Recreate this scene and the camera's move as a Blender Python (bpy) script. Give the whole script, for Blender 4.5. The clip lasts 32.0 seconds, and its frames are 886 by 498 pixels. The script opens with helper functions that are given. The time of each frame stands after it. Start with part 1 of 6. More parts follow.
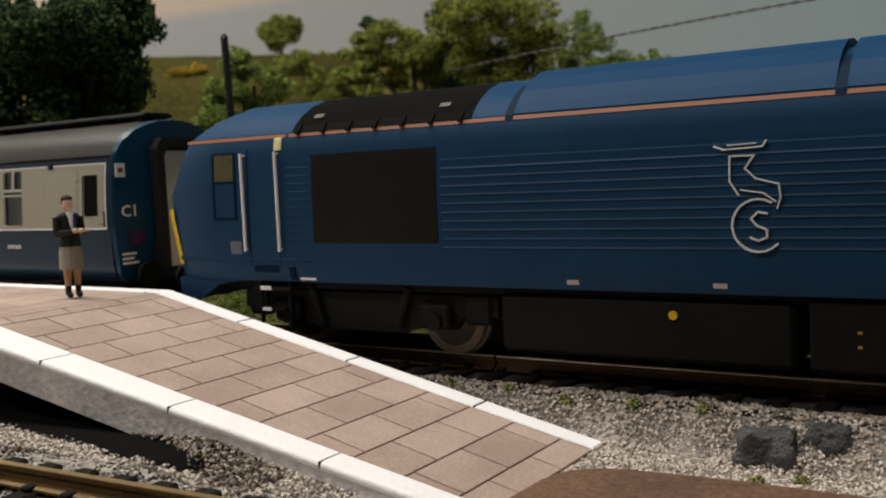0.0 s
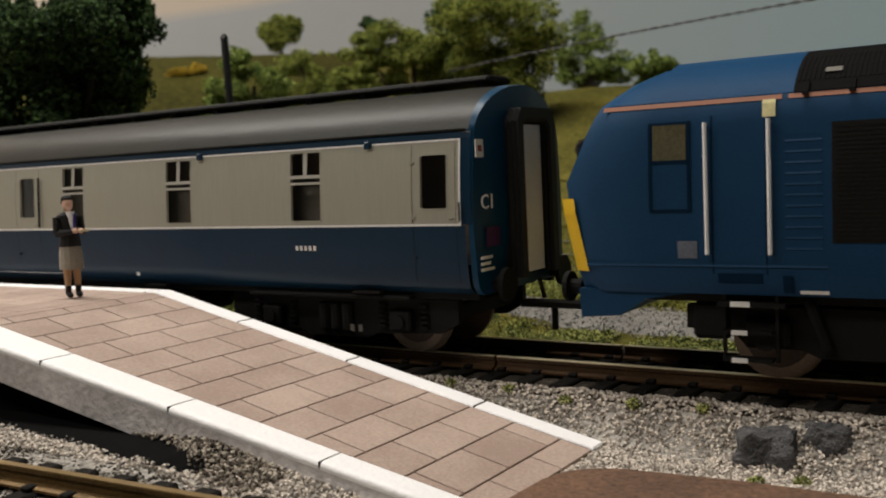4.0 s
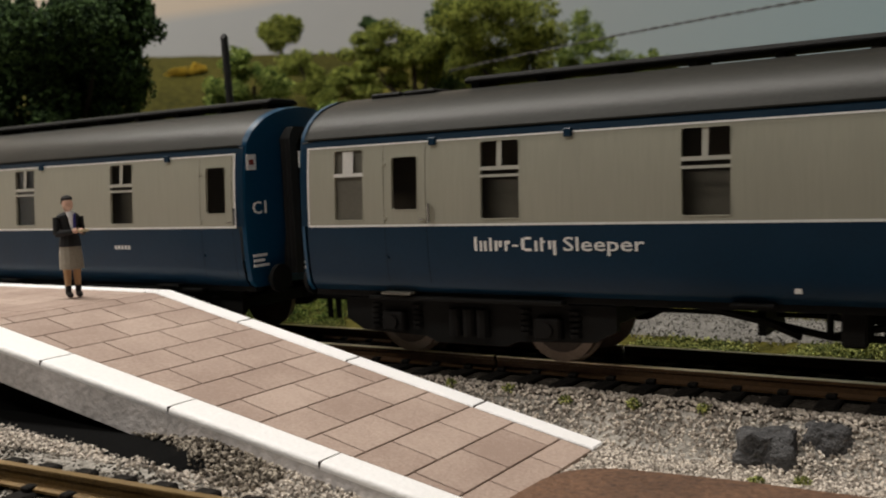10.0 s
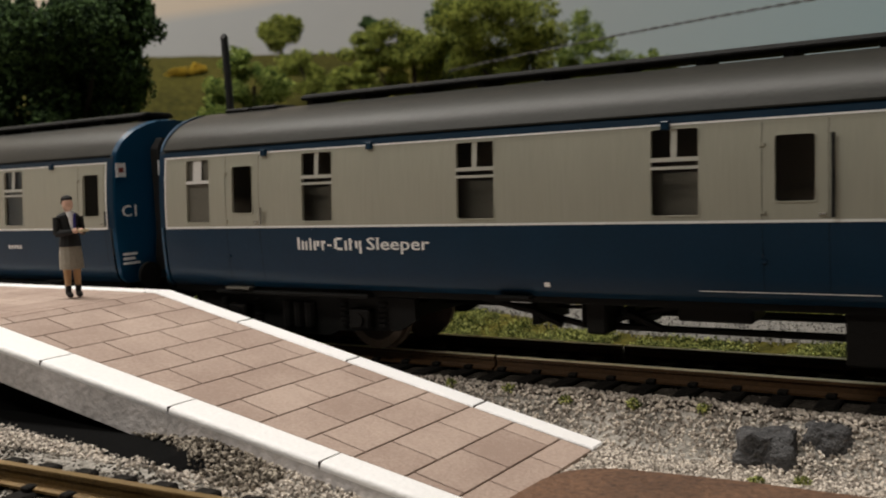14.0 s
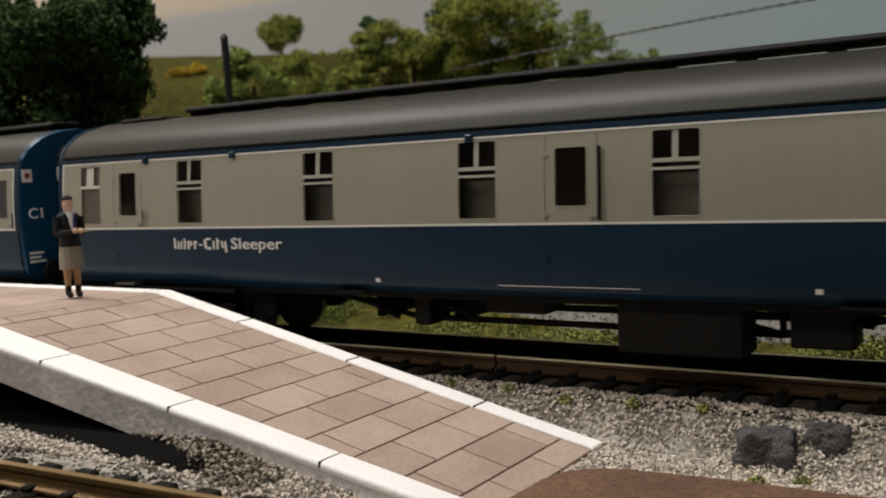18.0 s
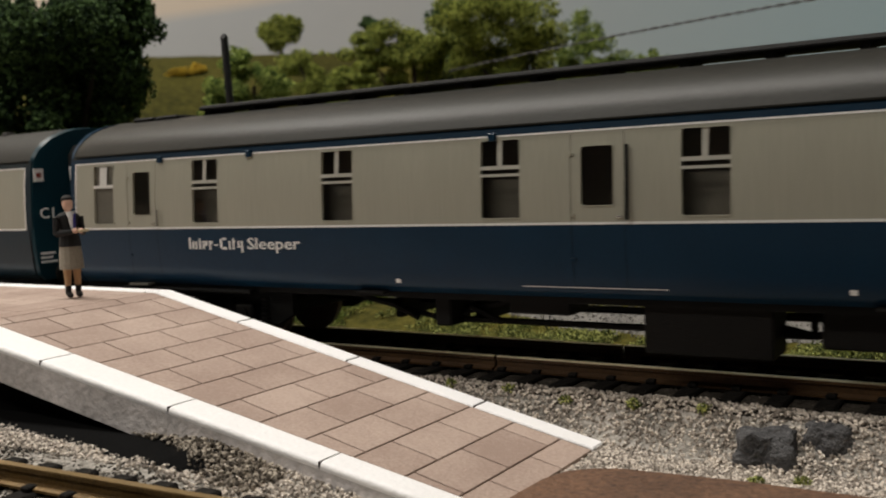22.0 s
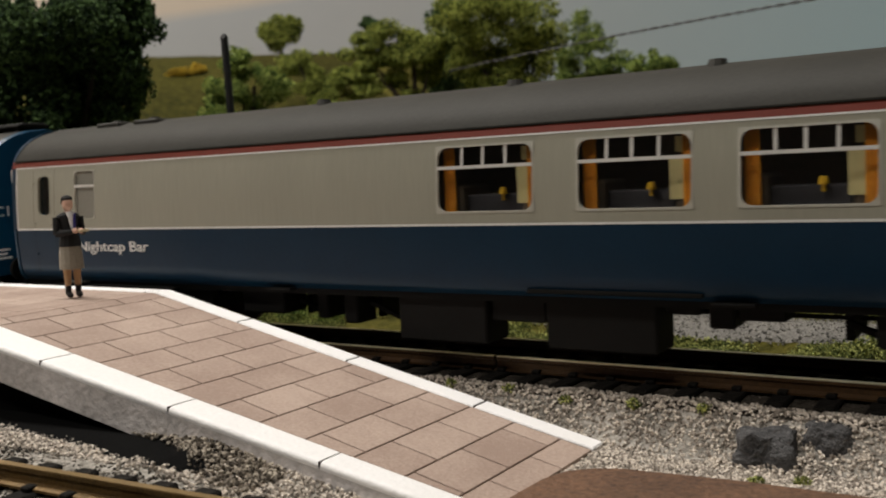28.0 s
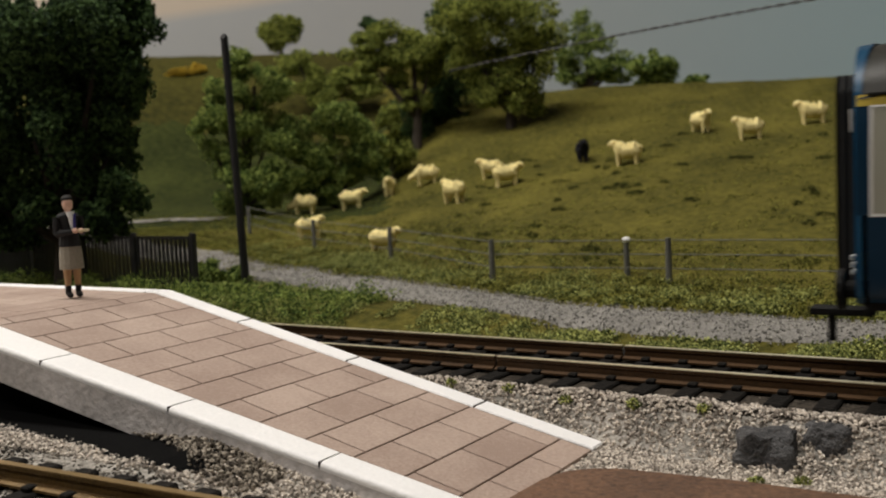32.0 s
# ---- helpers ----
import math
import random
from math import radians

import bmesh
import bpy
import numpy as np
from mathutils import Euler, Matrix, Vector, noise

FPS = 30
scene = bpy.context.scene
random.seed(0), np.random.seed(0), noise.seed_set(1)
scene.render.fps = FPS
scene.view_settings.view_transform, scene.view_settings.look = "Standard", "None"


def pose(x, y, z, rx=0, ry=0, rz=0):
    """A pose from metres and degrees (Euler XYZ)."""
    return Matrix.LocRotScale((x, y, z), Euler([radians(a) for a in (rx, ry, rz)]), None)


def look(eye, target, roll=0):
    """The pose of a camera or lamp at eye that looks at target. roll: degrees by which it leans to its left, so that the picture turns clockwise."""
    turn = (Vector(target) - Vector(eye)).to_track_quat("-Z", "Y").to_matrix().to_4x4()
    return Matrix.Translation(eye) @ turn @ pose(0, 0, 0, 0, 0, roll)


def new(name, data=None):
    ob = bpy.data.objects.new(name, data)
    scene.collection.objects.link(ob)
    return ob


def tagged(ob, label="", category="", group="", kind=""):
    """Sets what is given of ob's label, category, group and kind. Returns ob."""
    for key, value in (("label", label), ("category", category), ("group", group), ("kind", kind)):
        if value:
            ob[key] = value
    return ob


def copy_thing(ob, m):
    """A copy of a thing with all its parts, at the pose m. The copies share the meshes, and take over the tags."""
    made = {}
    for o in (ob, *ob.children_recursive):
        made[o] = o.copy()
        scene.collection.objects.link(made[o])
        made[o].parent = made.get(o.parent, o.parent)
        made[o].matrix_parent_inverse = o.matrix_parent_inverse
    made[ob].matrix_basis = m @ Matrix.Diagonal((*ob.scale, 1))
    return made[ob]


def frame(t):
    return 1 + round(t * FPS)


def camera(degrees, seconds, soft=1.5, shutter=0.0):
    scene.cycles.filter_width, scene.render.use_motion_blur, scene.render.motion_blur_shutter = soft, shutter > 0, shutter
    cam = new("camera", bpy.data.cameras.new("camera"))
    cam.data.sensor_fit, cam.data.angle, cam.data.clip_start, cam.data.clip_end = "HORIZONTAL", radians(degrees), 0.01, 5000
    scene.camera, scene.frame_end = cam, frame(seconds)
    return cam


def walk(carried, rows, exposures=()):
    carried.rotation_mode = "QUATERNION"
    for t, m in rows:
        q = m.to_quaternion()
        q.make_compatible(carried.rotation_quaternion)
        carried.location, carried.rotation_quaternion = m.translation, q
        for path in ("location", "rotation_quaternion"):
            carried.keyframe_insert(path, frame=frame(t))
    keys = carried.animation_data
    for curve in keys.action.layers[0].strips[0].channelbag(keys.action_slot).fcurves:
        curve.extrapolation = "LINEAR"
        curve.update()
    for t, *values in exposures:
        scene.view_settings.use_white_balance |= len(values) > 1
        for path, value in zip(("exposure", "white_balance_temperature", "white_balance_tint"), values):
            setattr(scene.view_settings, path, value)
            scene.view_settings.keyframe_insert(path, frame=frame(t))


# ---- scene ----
# A model railway at 1:76.2: lengths below are written in scale metres and brought to true size by K.
K = 1 / 76.2
EYE = Vector((0.0, -10.564, 2.626))
YAW, TILT = 0.5939, 0.0821
cam = camera(50.0, 32.0, soft=1.9, shutter=0.2)
cam.data.dof.use_dof, cam.data.dof.focus_distance, cam.data.dof.aperture_fstop = True, 0.147, 54.0
AIM = EYE + Vector((-math.sin(YAW) * math.cos(TILT), math.cos(YAW) * math.cos(TILT), -math.sin(TILT)))
walk(cam, [(0.0, look(EYE * K, AIM * K, -2.72)), (32.0, look(EYE * K, AIM * K, -2.72))], [(0.0, 0.0), (30.8, 0.0), (32.0, -0.13)])

# ---- light: one long ceiling lamp in a plain room, plus an added front fill ----
world = bpy.data.worlds.new("room_dusk")
scene.world = world
world.use_nodes = True
world.node_tree.nodes["Background"].inputs[0].default_value = (0.75, 0.82, 1.0, 1)
world.node_tree.nodes["Background"].inputs[1].default_value = 0.02
LAMP_AT = Vector((-0.5, 0.04, 0.90))
# the second entry is an unseen fill, added to brighten the near sides
LAMPS = ((LAMP_AT, 1.1, 0.14, 11.4), (Vector((-0.6, -0.66, 0.90)), 1.1, 0.16, 6.6))
for at, long, wide, watts in LAMPS:
    lamp_data = bpy.data.lights.new("ceiling_lamp_light", "AREA")
    lamp_data.shape, lamp_data.size, lamp_data.size_y = "RECTANGLE", long, wide
    lamp_data.energy, lamp_data.color = watts, (1.0, 0.95, 0.88)
    new("ceiling_lamp_light", lamp_data).matrix_world = look(at, at + Vector((0.0, 0.0, -1.0)))


# ---- materials ----
def node_mat(name, base, rough=0.5, metal=0.0, var=0.15, scale=1.5, fine=25.0, bump=0.15, bump_scale=40.0, second=None, mixing=0.5,
             rand=0.0, island=0.0, spec=0.5, alpha_glass=0.0, stretch=(1, 1, 1)):
    """A surface with patches, grain and relief; scale counts per scale metre."""
    m = bpy.data.materials.new(name)
    m.use_nodes = True
    nt = m.node_tree
    n, ln = nt.nodes, nt.links
    b = n["Principled BSDF"]
    b.inputs["Roughness"].default_value, b.inputs["Metallic"].default_value = rough, metal
    b.inputs["Specular IOR Level"].default_value = spec
    if alpha_glass:
        b.inputs["Transmission Weight"].default_value = alpha_glass
    tc, mp = n.new("ShaderNodeTexCoord"), n.new("ShaderNodeMapping")
    mp.inputs["Scale"].default_value = [s / K for s in stretch]
    ln.new(tc.outputs["Object"], mp.inputs["Vector"])

    def noise_node(sc, detail):
        t = n.new("ShaderNodeTexNoise")
        t.inputs["Scale"].default_value, t.inputs["Detail"].default_value = sc, detail
        ln.new(mp.outputs["Vector"], t.inputs["Vector"])
        return t.outputs["Fac"]

    big, small = noise_node(scale, 3), noise_node(fine, 2)
    add = n.new("ShaderNodeMath")
    add.operation = "MULTIPLY_ADD"
    ln.new(small, add.inputs[0])
    add.inputs[1].default_value = 0.5
    half = n.new("ShaderNodeMath")
    half.operation = "MULTIPLY"
    ln.new(big, half.inputs[0])
    half.inputs[1].default_value = 0.5
    ln.new(half.outputs[0], add.inputs[2])
    fac = add.outputs[0]
    if rand or island:
        r = n.new("ShaderNodeObjectInfo" if rand else "ShaderNodeNewGeometry")
        mr = n.new("ShaderNodeMath")
        mr.operation = "MULTIPLY_ADD"
        ln.new(r.outputs["Random" if rand else "Random Per Island"], mr.inputs[0])
        mr.inputs[1].default_value = rand or island
        sh = n.new("ShaderNodeMath")
        sh.operation = "SUBTRACT"
        ln.new(fac, sh.inputs[0])
        sh.inputs[1].default_value = (rand or island) / 2
        ln.new(sh.outputs[0], mr.inputs[2])
        fac = mr.outputs[0]
    ramp = n.new("ShaderNodeValToRGB")
    lo = [max(0, c * (1 - var)) for c in base]
    hi = [min(1, c * (1 + var)) for c in (second or base)]
    ramp.color_ramp.elements[0].position, ramp.color_ramp.elements[0].color = mixing - 0.18, (*lo, 1)
    ramp.color_ramp.elements[1].position, ramp.color_ramp.elements[1].color = mixing + 0.18, (*hi, 1)
    ln.new(fac, ramp.inputs["Fac"])
    ln.new(ramp.outputs["Color"], b.inputs["Base Color"])
    if bump:
        bp = n.new("ShaderNodeBump")
        bp.inputs["Strength"].default_value, bp.inputs["Distance"].default_value = bump, 0.06 * K
        ln.new(noise_node(bump_scale, 3), bp.inputs["Height"])
        ln.new(bp.outputs["Normal"], b.inputs["Normal"])
    return m


M = {}
M["rail_blue"] = node_mat("coach_blue_paint", (0.004, 0.026, 0.056), 0.34, var=0.1, bump=0.04, bump_scale=12, spec=0.25)
M["dark_teal"] = node_mat("coach_dark_teal_paint", (0.005, 0.019, 0.03), 0.36, var=0.1, bump=0.04, bump_scale=12, spec=0.28)
# end walls take a lighter blue and teal than the body sides
M["end_blue"] = node_mat("coach_end_blue", (0.004, 0.05, 0.11), 0.35, var=0.1, bump=0.03, spec=0.25)
M["end_teal"] = node_mat("coach_end_teal", (0.006, 0.032, 0.045), 0.35, var=0.1, bump=0.03, spec=0.25)
M["grey"] = node_mat("coach_grey_paint", (0.38, 0.372, 0.302), 0.42, var=0.06, scale=0.8, bump=0.07, bump_scale=5, stretch=(1, 1, 0.05))
M["white_line"] = node_mat("white_lining", (0.85, 0.85, 0.83), 0.5, var=0.05, bump=0)
M["yellow_line"] = node_mat("yellow_lining", (0.46, 0.34, 0.03), 0.45, var=0.1, bump=0)
M["red_line"] = node_mat("red_lining", (0.26, 0.045, 0.028), 0.45, var=0.1, bump=0)
M["roof"] = node_mat("coach_roof_grey", (0.025, 0.0243, 0.0208), 0.42, var=0.18, bump=0.06, bump_scale=15, spec=0.2)
M["roof_light"] = node_mat("coach_roof_mid_grey", (0.038, 0.0365, 0.032), 0.6, var=0.15, bump=0.08, bump_scale=15, spec=0.15)
M["under"] = node_mat("underframe_black", (0.005, 0.0048, 0.0042), 0.7, var=0.3, bump=0.15, spec=0.2)
M["under_brown"] = node_mat("underframe_brown", (0.0056, 0.005, 0.0044), 0.7, var=0.3, bump=0.15, spec=0.2)
M["wheel_face"] = node_mat("wheel_dusty_face", (0.085, 0.064, 0.05), 0.7, 0.0, var=0.25, bump=0.1)
M["wheel"] = node_mat("wheel_rusty_steel", (0.3, 0.235, 0.18), 0.6, 0.0, var=0.25, bump=0.1)
M["gangway"] = node_mat("gangway_black", (0.01, 0.01, 0.01), 0.8, var=0.3, bump=0.2)
M["frame"] = node_mat("window_frame_grey", (0.74, 0.73, 0.7), 0.45, 0.0, var=0.08, bump=0)
M["chrome"] = node_mat("window_frame_chrome", (0.6, 0.58, 0.55), 0.25, 0.9, var=0.08, bump=0)
M["glass"] = node_mat("tinted_glass", (0.72, 0.7, 0.65), 0.04, var=0.05, bump=0, alpha_glass=1.0)
M["frosted"] = node_mat("frosted_glass", (0.125, 0.118, 0.095), 0.45, var=0.12, bump=0.1)
M["frosted_pale"] = node_mat("pale_frosted_glass", (0.27, 0.262, 0.225), 0.45, var=0.08, bump=0.1)
M["interior"] = node_mat("interior_brown", (0.14, 0.11, 0.08), 0.7, var=0.3, bump=0.1)
M["blind"] = node_mat("grey_blind", (0.13, 0.12, 0.1), 0.7, var=0.15, bump=0.1)
M["cream"] = node_mat("cream_curtain", (0.75, 0.68, 0.36), 0.8, var=0.15, bump=0.2)
M["orange"] = node_mat("orange_curtain", (0.85, 0.33, 0.02), 0.8, var=0.25, bump=0.3, bump_scale=14)
M["lamp_yellow"] = node_mat("table_lamp_yellow", (0.9, 0.55, 0.02), 0.5, var=0.1, bump=0)
M["loco_blue"] = node_mat("locomotive_blue_paint", (0.012, 0.05, 0.114), 0.45, var=0.1, bump=0.03, spec=0.12)
M["loco_roof"] = node_mat("locomotive_roof_blue_paint", (0.006, 0.048, 0.122), 0.5, var=0.12, bump=0.03, spec=0.06)
M["loco_yellow"] = node_mat("warning_yellow_paint", (0.75, 0.48, 0.01), 0.45, var=0.06, bump=0)
M["loco_orange"] = node_mat("orange_stripe", (0.28, 0.088, 0.028), 0.45, var=0.1, bump=0)
M["grille"] = node_mat("black_grille", (0.008, 0.0072, 0.006), 0.5, var=0.3, bump=0.1, spec=0.25)
M["label_pink"] = node_mat("pale_notice", (0.6, 0.5, 0.5), 0.6, var=0.1, bump=0)
M["loco_dark"] = node_mat("locomotive_shadow_blue_paint", (0.004, 0.018, 0.042), 0.6, var=0.1, bump=0, spec=0.05)
M["cab_glass"] = node_mat("cab_window_olive", (0.12, 0.112, 0.065), 0.2, var=0.3, bump=0)
M["roof_mesh"] = node_mat("black_roof_mesh", (0.004, 0.0038, 0.0035), 0.8, var=0.3, bump=0.1, spec=0.06)
M["gloss_white"] = node_mat("glossy_white_plastic", (0.95, 0.95, 0.95), 0.25, var=0.02, bump=0, spec=0.7)
M["blue_grey"] = node_mat("interior_blue_grey", (0.045, 0.044, 0.056), 0.7, var=0.3, bump=0.1)
M["notice_grey"] = node_mat("notice_plate_grey", (0.13, 0.15, 0.19), 0.5, var=0.25, scale=6, bump=0)
M["purple"] = node_mat("purple_graphic", (0.05, 0.012, 0.07), 0.5, var=0.5, scale=6, bump=0)


# ---- mesh helpers (scale metres in, true metres out) ----
def part(name, bm, material, parent=None, label="", smooth=False):
    me = bpy.data.meshes.new(name)
    bmesh.ops.recalc_face_normals(bm, faces=bm.faces)
    for v in bm.verts:
        v.co *= K
    for f in bm.faces:
        f.smooth = smooth
    bm.to_mesh(me)
    bm.free()
    if smooth:
        me.set_sharp_from_angle(angle=math.radians(38))
    for m in material if isinstance(material, (list, tuple)) else [material]:
        me.materials.append(m)
    ob = new(name, me)
    if parent is not None:
        ob.parent = parent
    if label:
        tagged(ob, label)
    return ob


def raw(name, verts, faces, material, parent=None, smooth=False):
    me = bpy.data.meshes.new(name)
    me.from_pydata((np.asarray(verts, dtype=float) * K).tolist(), [], np.asarray(faces).tolist() if not isinstance(faces, list) else faces)
    me.materials.append(material)
    if smooth:
        me.polygons.foreach_set("use_smooth", [True] * len(me.polygons))
    me.update()
    ob = new(name, me)
    if parent is not None:
        ob.parent = parent
    return ob


def thing(name, at=(0, 0, 0), turn=0, label="", category="", group="", kind=""):
    ob = new(name)
    ob.empty_display_size = 0.01
    ob.matrix_world = pose(at[0] * K, at[1] * K, at[2] * K, 0, 0, turn)
    return tagged(ob, label, category, group, kind)


def box(bm, x0, x1, y0, y1, z0, z1, bevel=0.0, mi=0):
    vs = [bm.verts.new(p) for p in ((x0, y0, z0), (x1, y0, z0), (x1, y1, z0), (x0, y1, z0), (x0, y0, z1), (x1, y0, z1), (x1, y1, z1), (x0, y1, z1))]
    fs = [bm.faces.new([vs[i] for i in q]) for q in ((3, 2, 1, 0), (4, 5, 6, 7), (0, 1, 5, 4), (1, 2, 6, 5), (2, 3, 7, 6), (3, 0, 4, 7))]
    for f in fs:
        f.material_index = mi
    if bevel:
        es = list({e for f in fs for e in f.edges})
        bmesh.ops.bevel(bm, geom=es, offset=bevel, segments=1, affect="EDGES")
    return bm


def a_box(*a, **k):
    return box(bmesh.new(), *a, **k)


def cyl(bm, p0, p1, r, r1=None, seg=12, mi=0):
    p0, p1 = Vector(p0), Vector(p1)
    d = p1 - p0
    m = Matrix.Translation((p0 + p1) / 2) @ d.to_track_quat("Z", "Y").to_matrix().to_4x4()
    res = bmesh.ops.create_cone(bm, cap_ends=True, segments=seg, radius1=r, radius2=r if r1 is None else r1, depth=d.length, matrix=m)
    for f in {f for v in res["verts"] for f in v.link_faces}:
        f.material_index = mi
    return bm


def ball(bm, c, rx, ry, rz, u=12, v=8, mi=0, turn=None):
    m = Matrix.Translation(c) @ (turn or Matrix()) @ Matrix.Diagonal((rx, ry, rz, 1))
    res = bmesh.ops.create_uvsphere(bm, u_segments=u, v_segments=v, radius=1, matrix=m)
    for f in {f for w in res["verts"] for f in w.link_faces}:
        f.material_index = mi
        f.smooth = True
    return bm


def prism(bm, pts, a, b, axis="x", mi=0):
    """A straight bar whose cut is the closed outline pts."""
    def at(p, w):
        return {"x": (w, p[0], p[1]), "y": (p[0], w, p[1]), "z": (p[0], p[1], w)}[axis]
    v0, v1 = [bm.verts.new(at(p, a)) for p in pts], [bm.verts.new(at(p, b)) for p in pts]
    n = len(pts)
    fs = [bm.faces.new((v0[i], v0[(i + 1) % n], v1[(i + 1) % n], v1[i])) for i in range(n)]
    fs += [bm.faces.new(v0[::-1]), bm.faces.new(v1)]
    for f in fs:
        f.material_index = mi
    return bm


def smoothstep(a, b, x):
    t = min(1.0, max(0.0, (x - a) / (b - a)))
    return t * t * (3 - 2 * t)


def font_mesh(text, height, depth=0.006):
    """Letters as a mesh, in the x-z plane, facing -y, baseline from the origin."""
    c = bpy.data.curves.new("letters", "FONT")
    c.body, c.size, c.extrude, c.offset, c.resolution_u = text, height / 0.72, depth, 0.008, 2
    ob = bpy.data.objects.new("letters", c)
    scene.collection.objects.link(ob)
    dg = bpy.context.evaluated_depsgraph_get()
    dg.update()
    me = bpy.data.meshes.new_from_object(ob.evaluated_get(dg))
    bm = bmesh.new()
    bm.from_mesh(me)
    bpy.data.objects.remove(ob)
    bpy.data.curves.remove(c)
    bpy.data.meshes.remove(me)
    for v in bm.verts:
        v.co = Vector((v.co.x, -v.co.z, v.co.y))
    return bm


def fit_text(text, x0, x1, z0, z1, y):
    bm = font_mesh(text, 1.0)
    xs, zs = [v.co.x for v in bm.verts], [v.co.z for v in bm.verts]
    for v in bm.verts:
        v.co = Vector((x0 + (v.co.x - min(xs)) / (max(xs) - min(xs)) * (x1 - x0), y + v.co.y, z0 + (v.co.z - min(zs)) / (max(zs) - min(zs)) * (z1 - z0)))
    return bm

# ---- the land ----
def height(x, y):
    """The lie of the ground, in scale metres over the rail tops."""
    if y < 3.4:
        # shoulder of the main line, trough round the ramp's foot, bank along the ramp, bay track
        bank = min(-0.24, 0.896 - 0.212 * max(0.0, x + 12.28) - 0.2)
        z = -0.24 - 0.5 * smoothstep(0.1, -0.42, y)
        z += (bank - z) * smoothstep(-2.7, -3.3, y)
        z += (-0.24 - z) * smoothstep(-4.4, -5.2, y)
        return z
    z = -0.24 + 0.24 * smoothstep(3.2, 4.2, y)
    d = math.hypot(x, y + 10.564)
    head = math.degrees(math.atan2(-x, y + 10.564))
    q = max(0.0, y - 9.5 - 3.0 * smoothstep(-10, -20, x) * (1 - smoothstep(20, 33, y)))
    top = min(q, 26.5)
    right = 0.2 * top + 0.002 * top * top - 0.25 * max(0.0, q - 26.5)
    right -= 0.62 * smoothstep(-22, -9, x) * top / 26.5
    left = 1.1 * smoothstep(30, 42, d) + 11.5 * smoothstep(46, 80, d) - 0.1 * max(0, d - 82)
    k = 9 * smoothstep(58, 72, d)
    w = smoothstep(33 - k, 41 - k, head)
    z += right * (1 - w) + left * w
    if y > 8:
        z += 0.10 * noise.noise((x * 0.35, y * 0.35, 3)) + 0.05 * noise.noise((x * 1.1, y * 1.1, 5))
    return z


def spread(a, b, n, c, k):
    """n lines from a to b, closer round c."""
    t = np.linspace(-1, 1, n)
    w = np.sign(t) * np.abs(t) ** k
    return [c + (s * (b - c) if s > 0 else -s * (a - c)) for s in w]


XS = spread(-105, 45, 230, -8, 1.7)
YS = list(np.linspace(-34, -5.2, 20)) + list(np.linspace(-5, 4.4, 80)) + spread(4.6, 100, 140, 4.6, 1.6)[70:]
M["grass"] = node_mat("static_grass", (0.045, 0.047, 0.0105), 0.95, var=0.3, scale=0.35, fine=5, second=(0.12, 0.104, 0.021), bump=1.0, bump_scale=9, spec=0.1)
M["hill_grass"] = node_mat("hillside_grass", (0.02548, 0.02772, 0.0064), 0.95, var=0.35, scale=0.12, fine=2.5, second=(0.06076, 0.05544, 0.0112), bump=1.0, bump_scale=6, spec=0.1)
# darker green for the nearer, lower part of the hillside
M["hill_dark"] = node_mat("dark_hill_green", (0.014, 0.021, 0.005), 0.95, var=0.35, scale=0.25, fine=3.5, second=(0.036, 0.043, 0.01), bump=1.0, bump_scale=6, spec=0.1)
# the strip under the main line is darker than the ballast beside it
M["track_bed"] = node_mat("dark_track_bed", (0.02, 0.017, 0.013), 0.95, var=0.4, scale=1.5, fine=14, second=(0.056, 0.047, 0.038), bump=1.0, bump_scale=16, spec=0.1)
M["ballast_bed"] = node_mat("ballast_bed", (0.17, 0.155, 0.13), 0.9, var=0.4, scale=2, fine=14, second=(0.36, 0.335, 0.3), bump=1.0, bump_scale=16, spec=0.2)
M["path"] = node_mat("cinder_path", (0.155, 0.147, 0.135), 0.95, var=0.2, scale=1.2, fine=18, second=(0.25, 0.237, 0.217), bump=0.6, bump_scale=20, spec=0.2)


def ground():
    verts = [(x, y, height(x, y)) for y in YS for x in XS]
    nx = len(XS)
    faces, kinds = [], []
    for j in range(len(YS) - 1):
        for i in range(nx - 1):
            faces.append((j * nx + i, j * nx + i + 1, (j + 1) * nx + i + 1, (j + 1) * nx + i))
            cx, cy = (XS[i] + XS[i + 1]) / 2, (YS[j] + YS[j + 1]) / 2
            far, side = math.hypot(cx, cy + 10.56), math.degrees(math.atan2(-cx, cy + 10.56))
            rough = 60 + 9 * noise.noise((cx * 0.12, cy * 0.12, 2))
            kinds.append(3 if -0.05 < cy < 2.95 else 1 if cy < 3.05 else 0 if far < 38 or side < 37 else 4 if far < rough else 2)
    g = raw("ground", verts, faces, M["grass"], smooth=True)
    g.data.materials.append(M["ballast_bed"])
    g.data.materials.append(M["hill_grass"])
    g.data.materials.append(M["track_bed"])
    g.data.materials.append(M["hill_dark"])
    g.data.polygons.foreach_set("material_index", kinds)
    tagged(g, "model ground of flocked grass hills and pale ballast", "ground", kind="structure")


ground()


def path_mid(x):
    """Middle and half width of the cinder path beyond the line."""
    far = float(np.interp(x, [-40, -24.8, -22.7, -18, -14, -12.2, -8.1, -3.8, 25], [12.6, 12.2, 11.7, 9.6, 8.1, 7.4, 5.6, 4.95, 6.2]))
    near = float(np.interp(x, [-40, -23.2, -19, -16.3, -13.8, -10.5, -7.2, -4.8, 25], [10.6, 9.9, 7.6, 6.3, 5.4, 4.6, 3.55, 3.5, 4.7]))
    return (far + near) / 2, (far - near) / 2


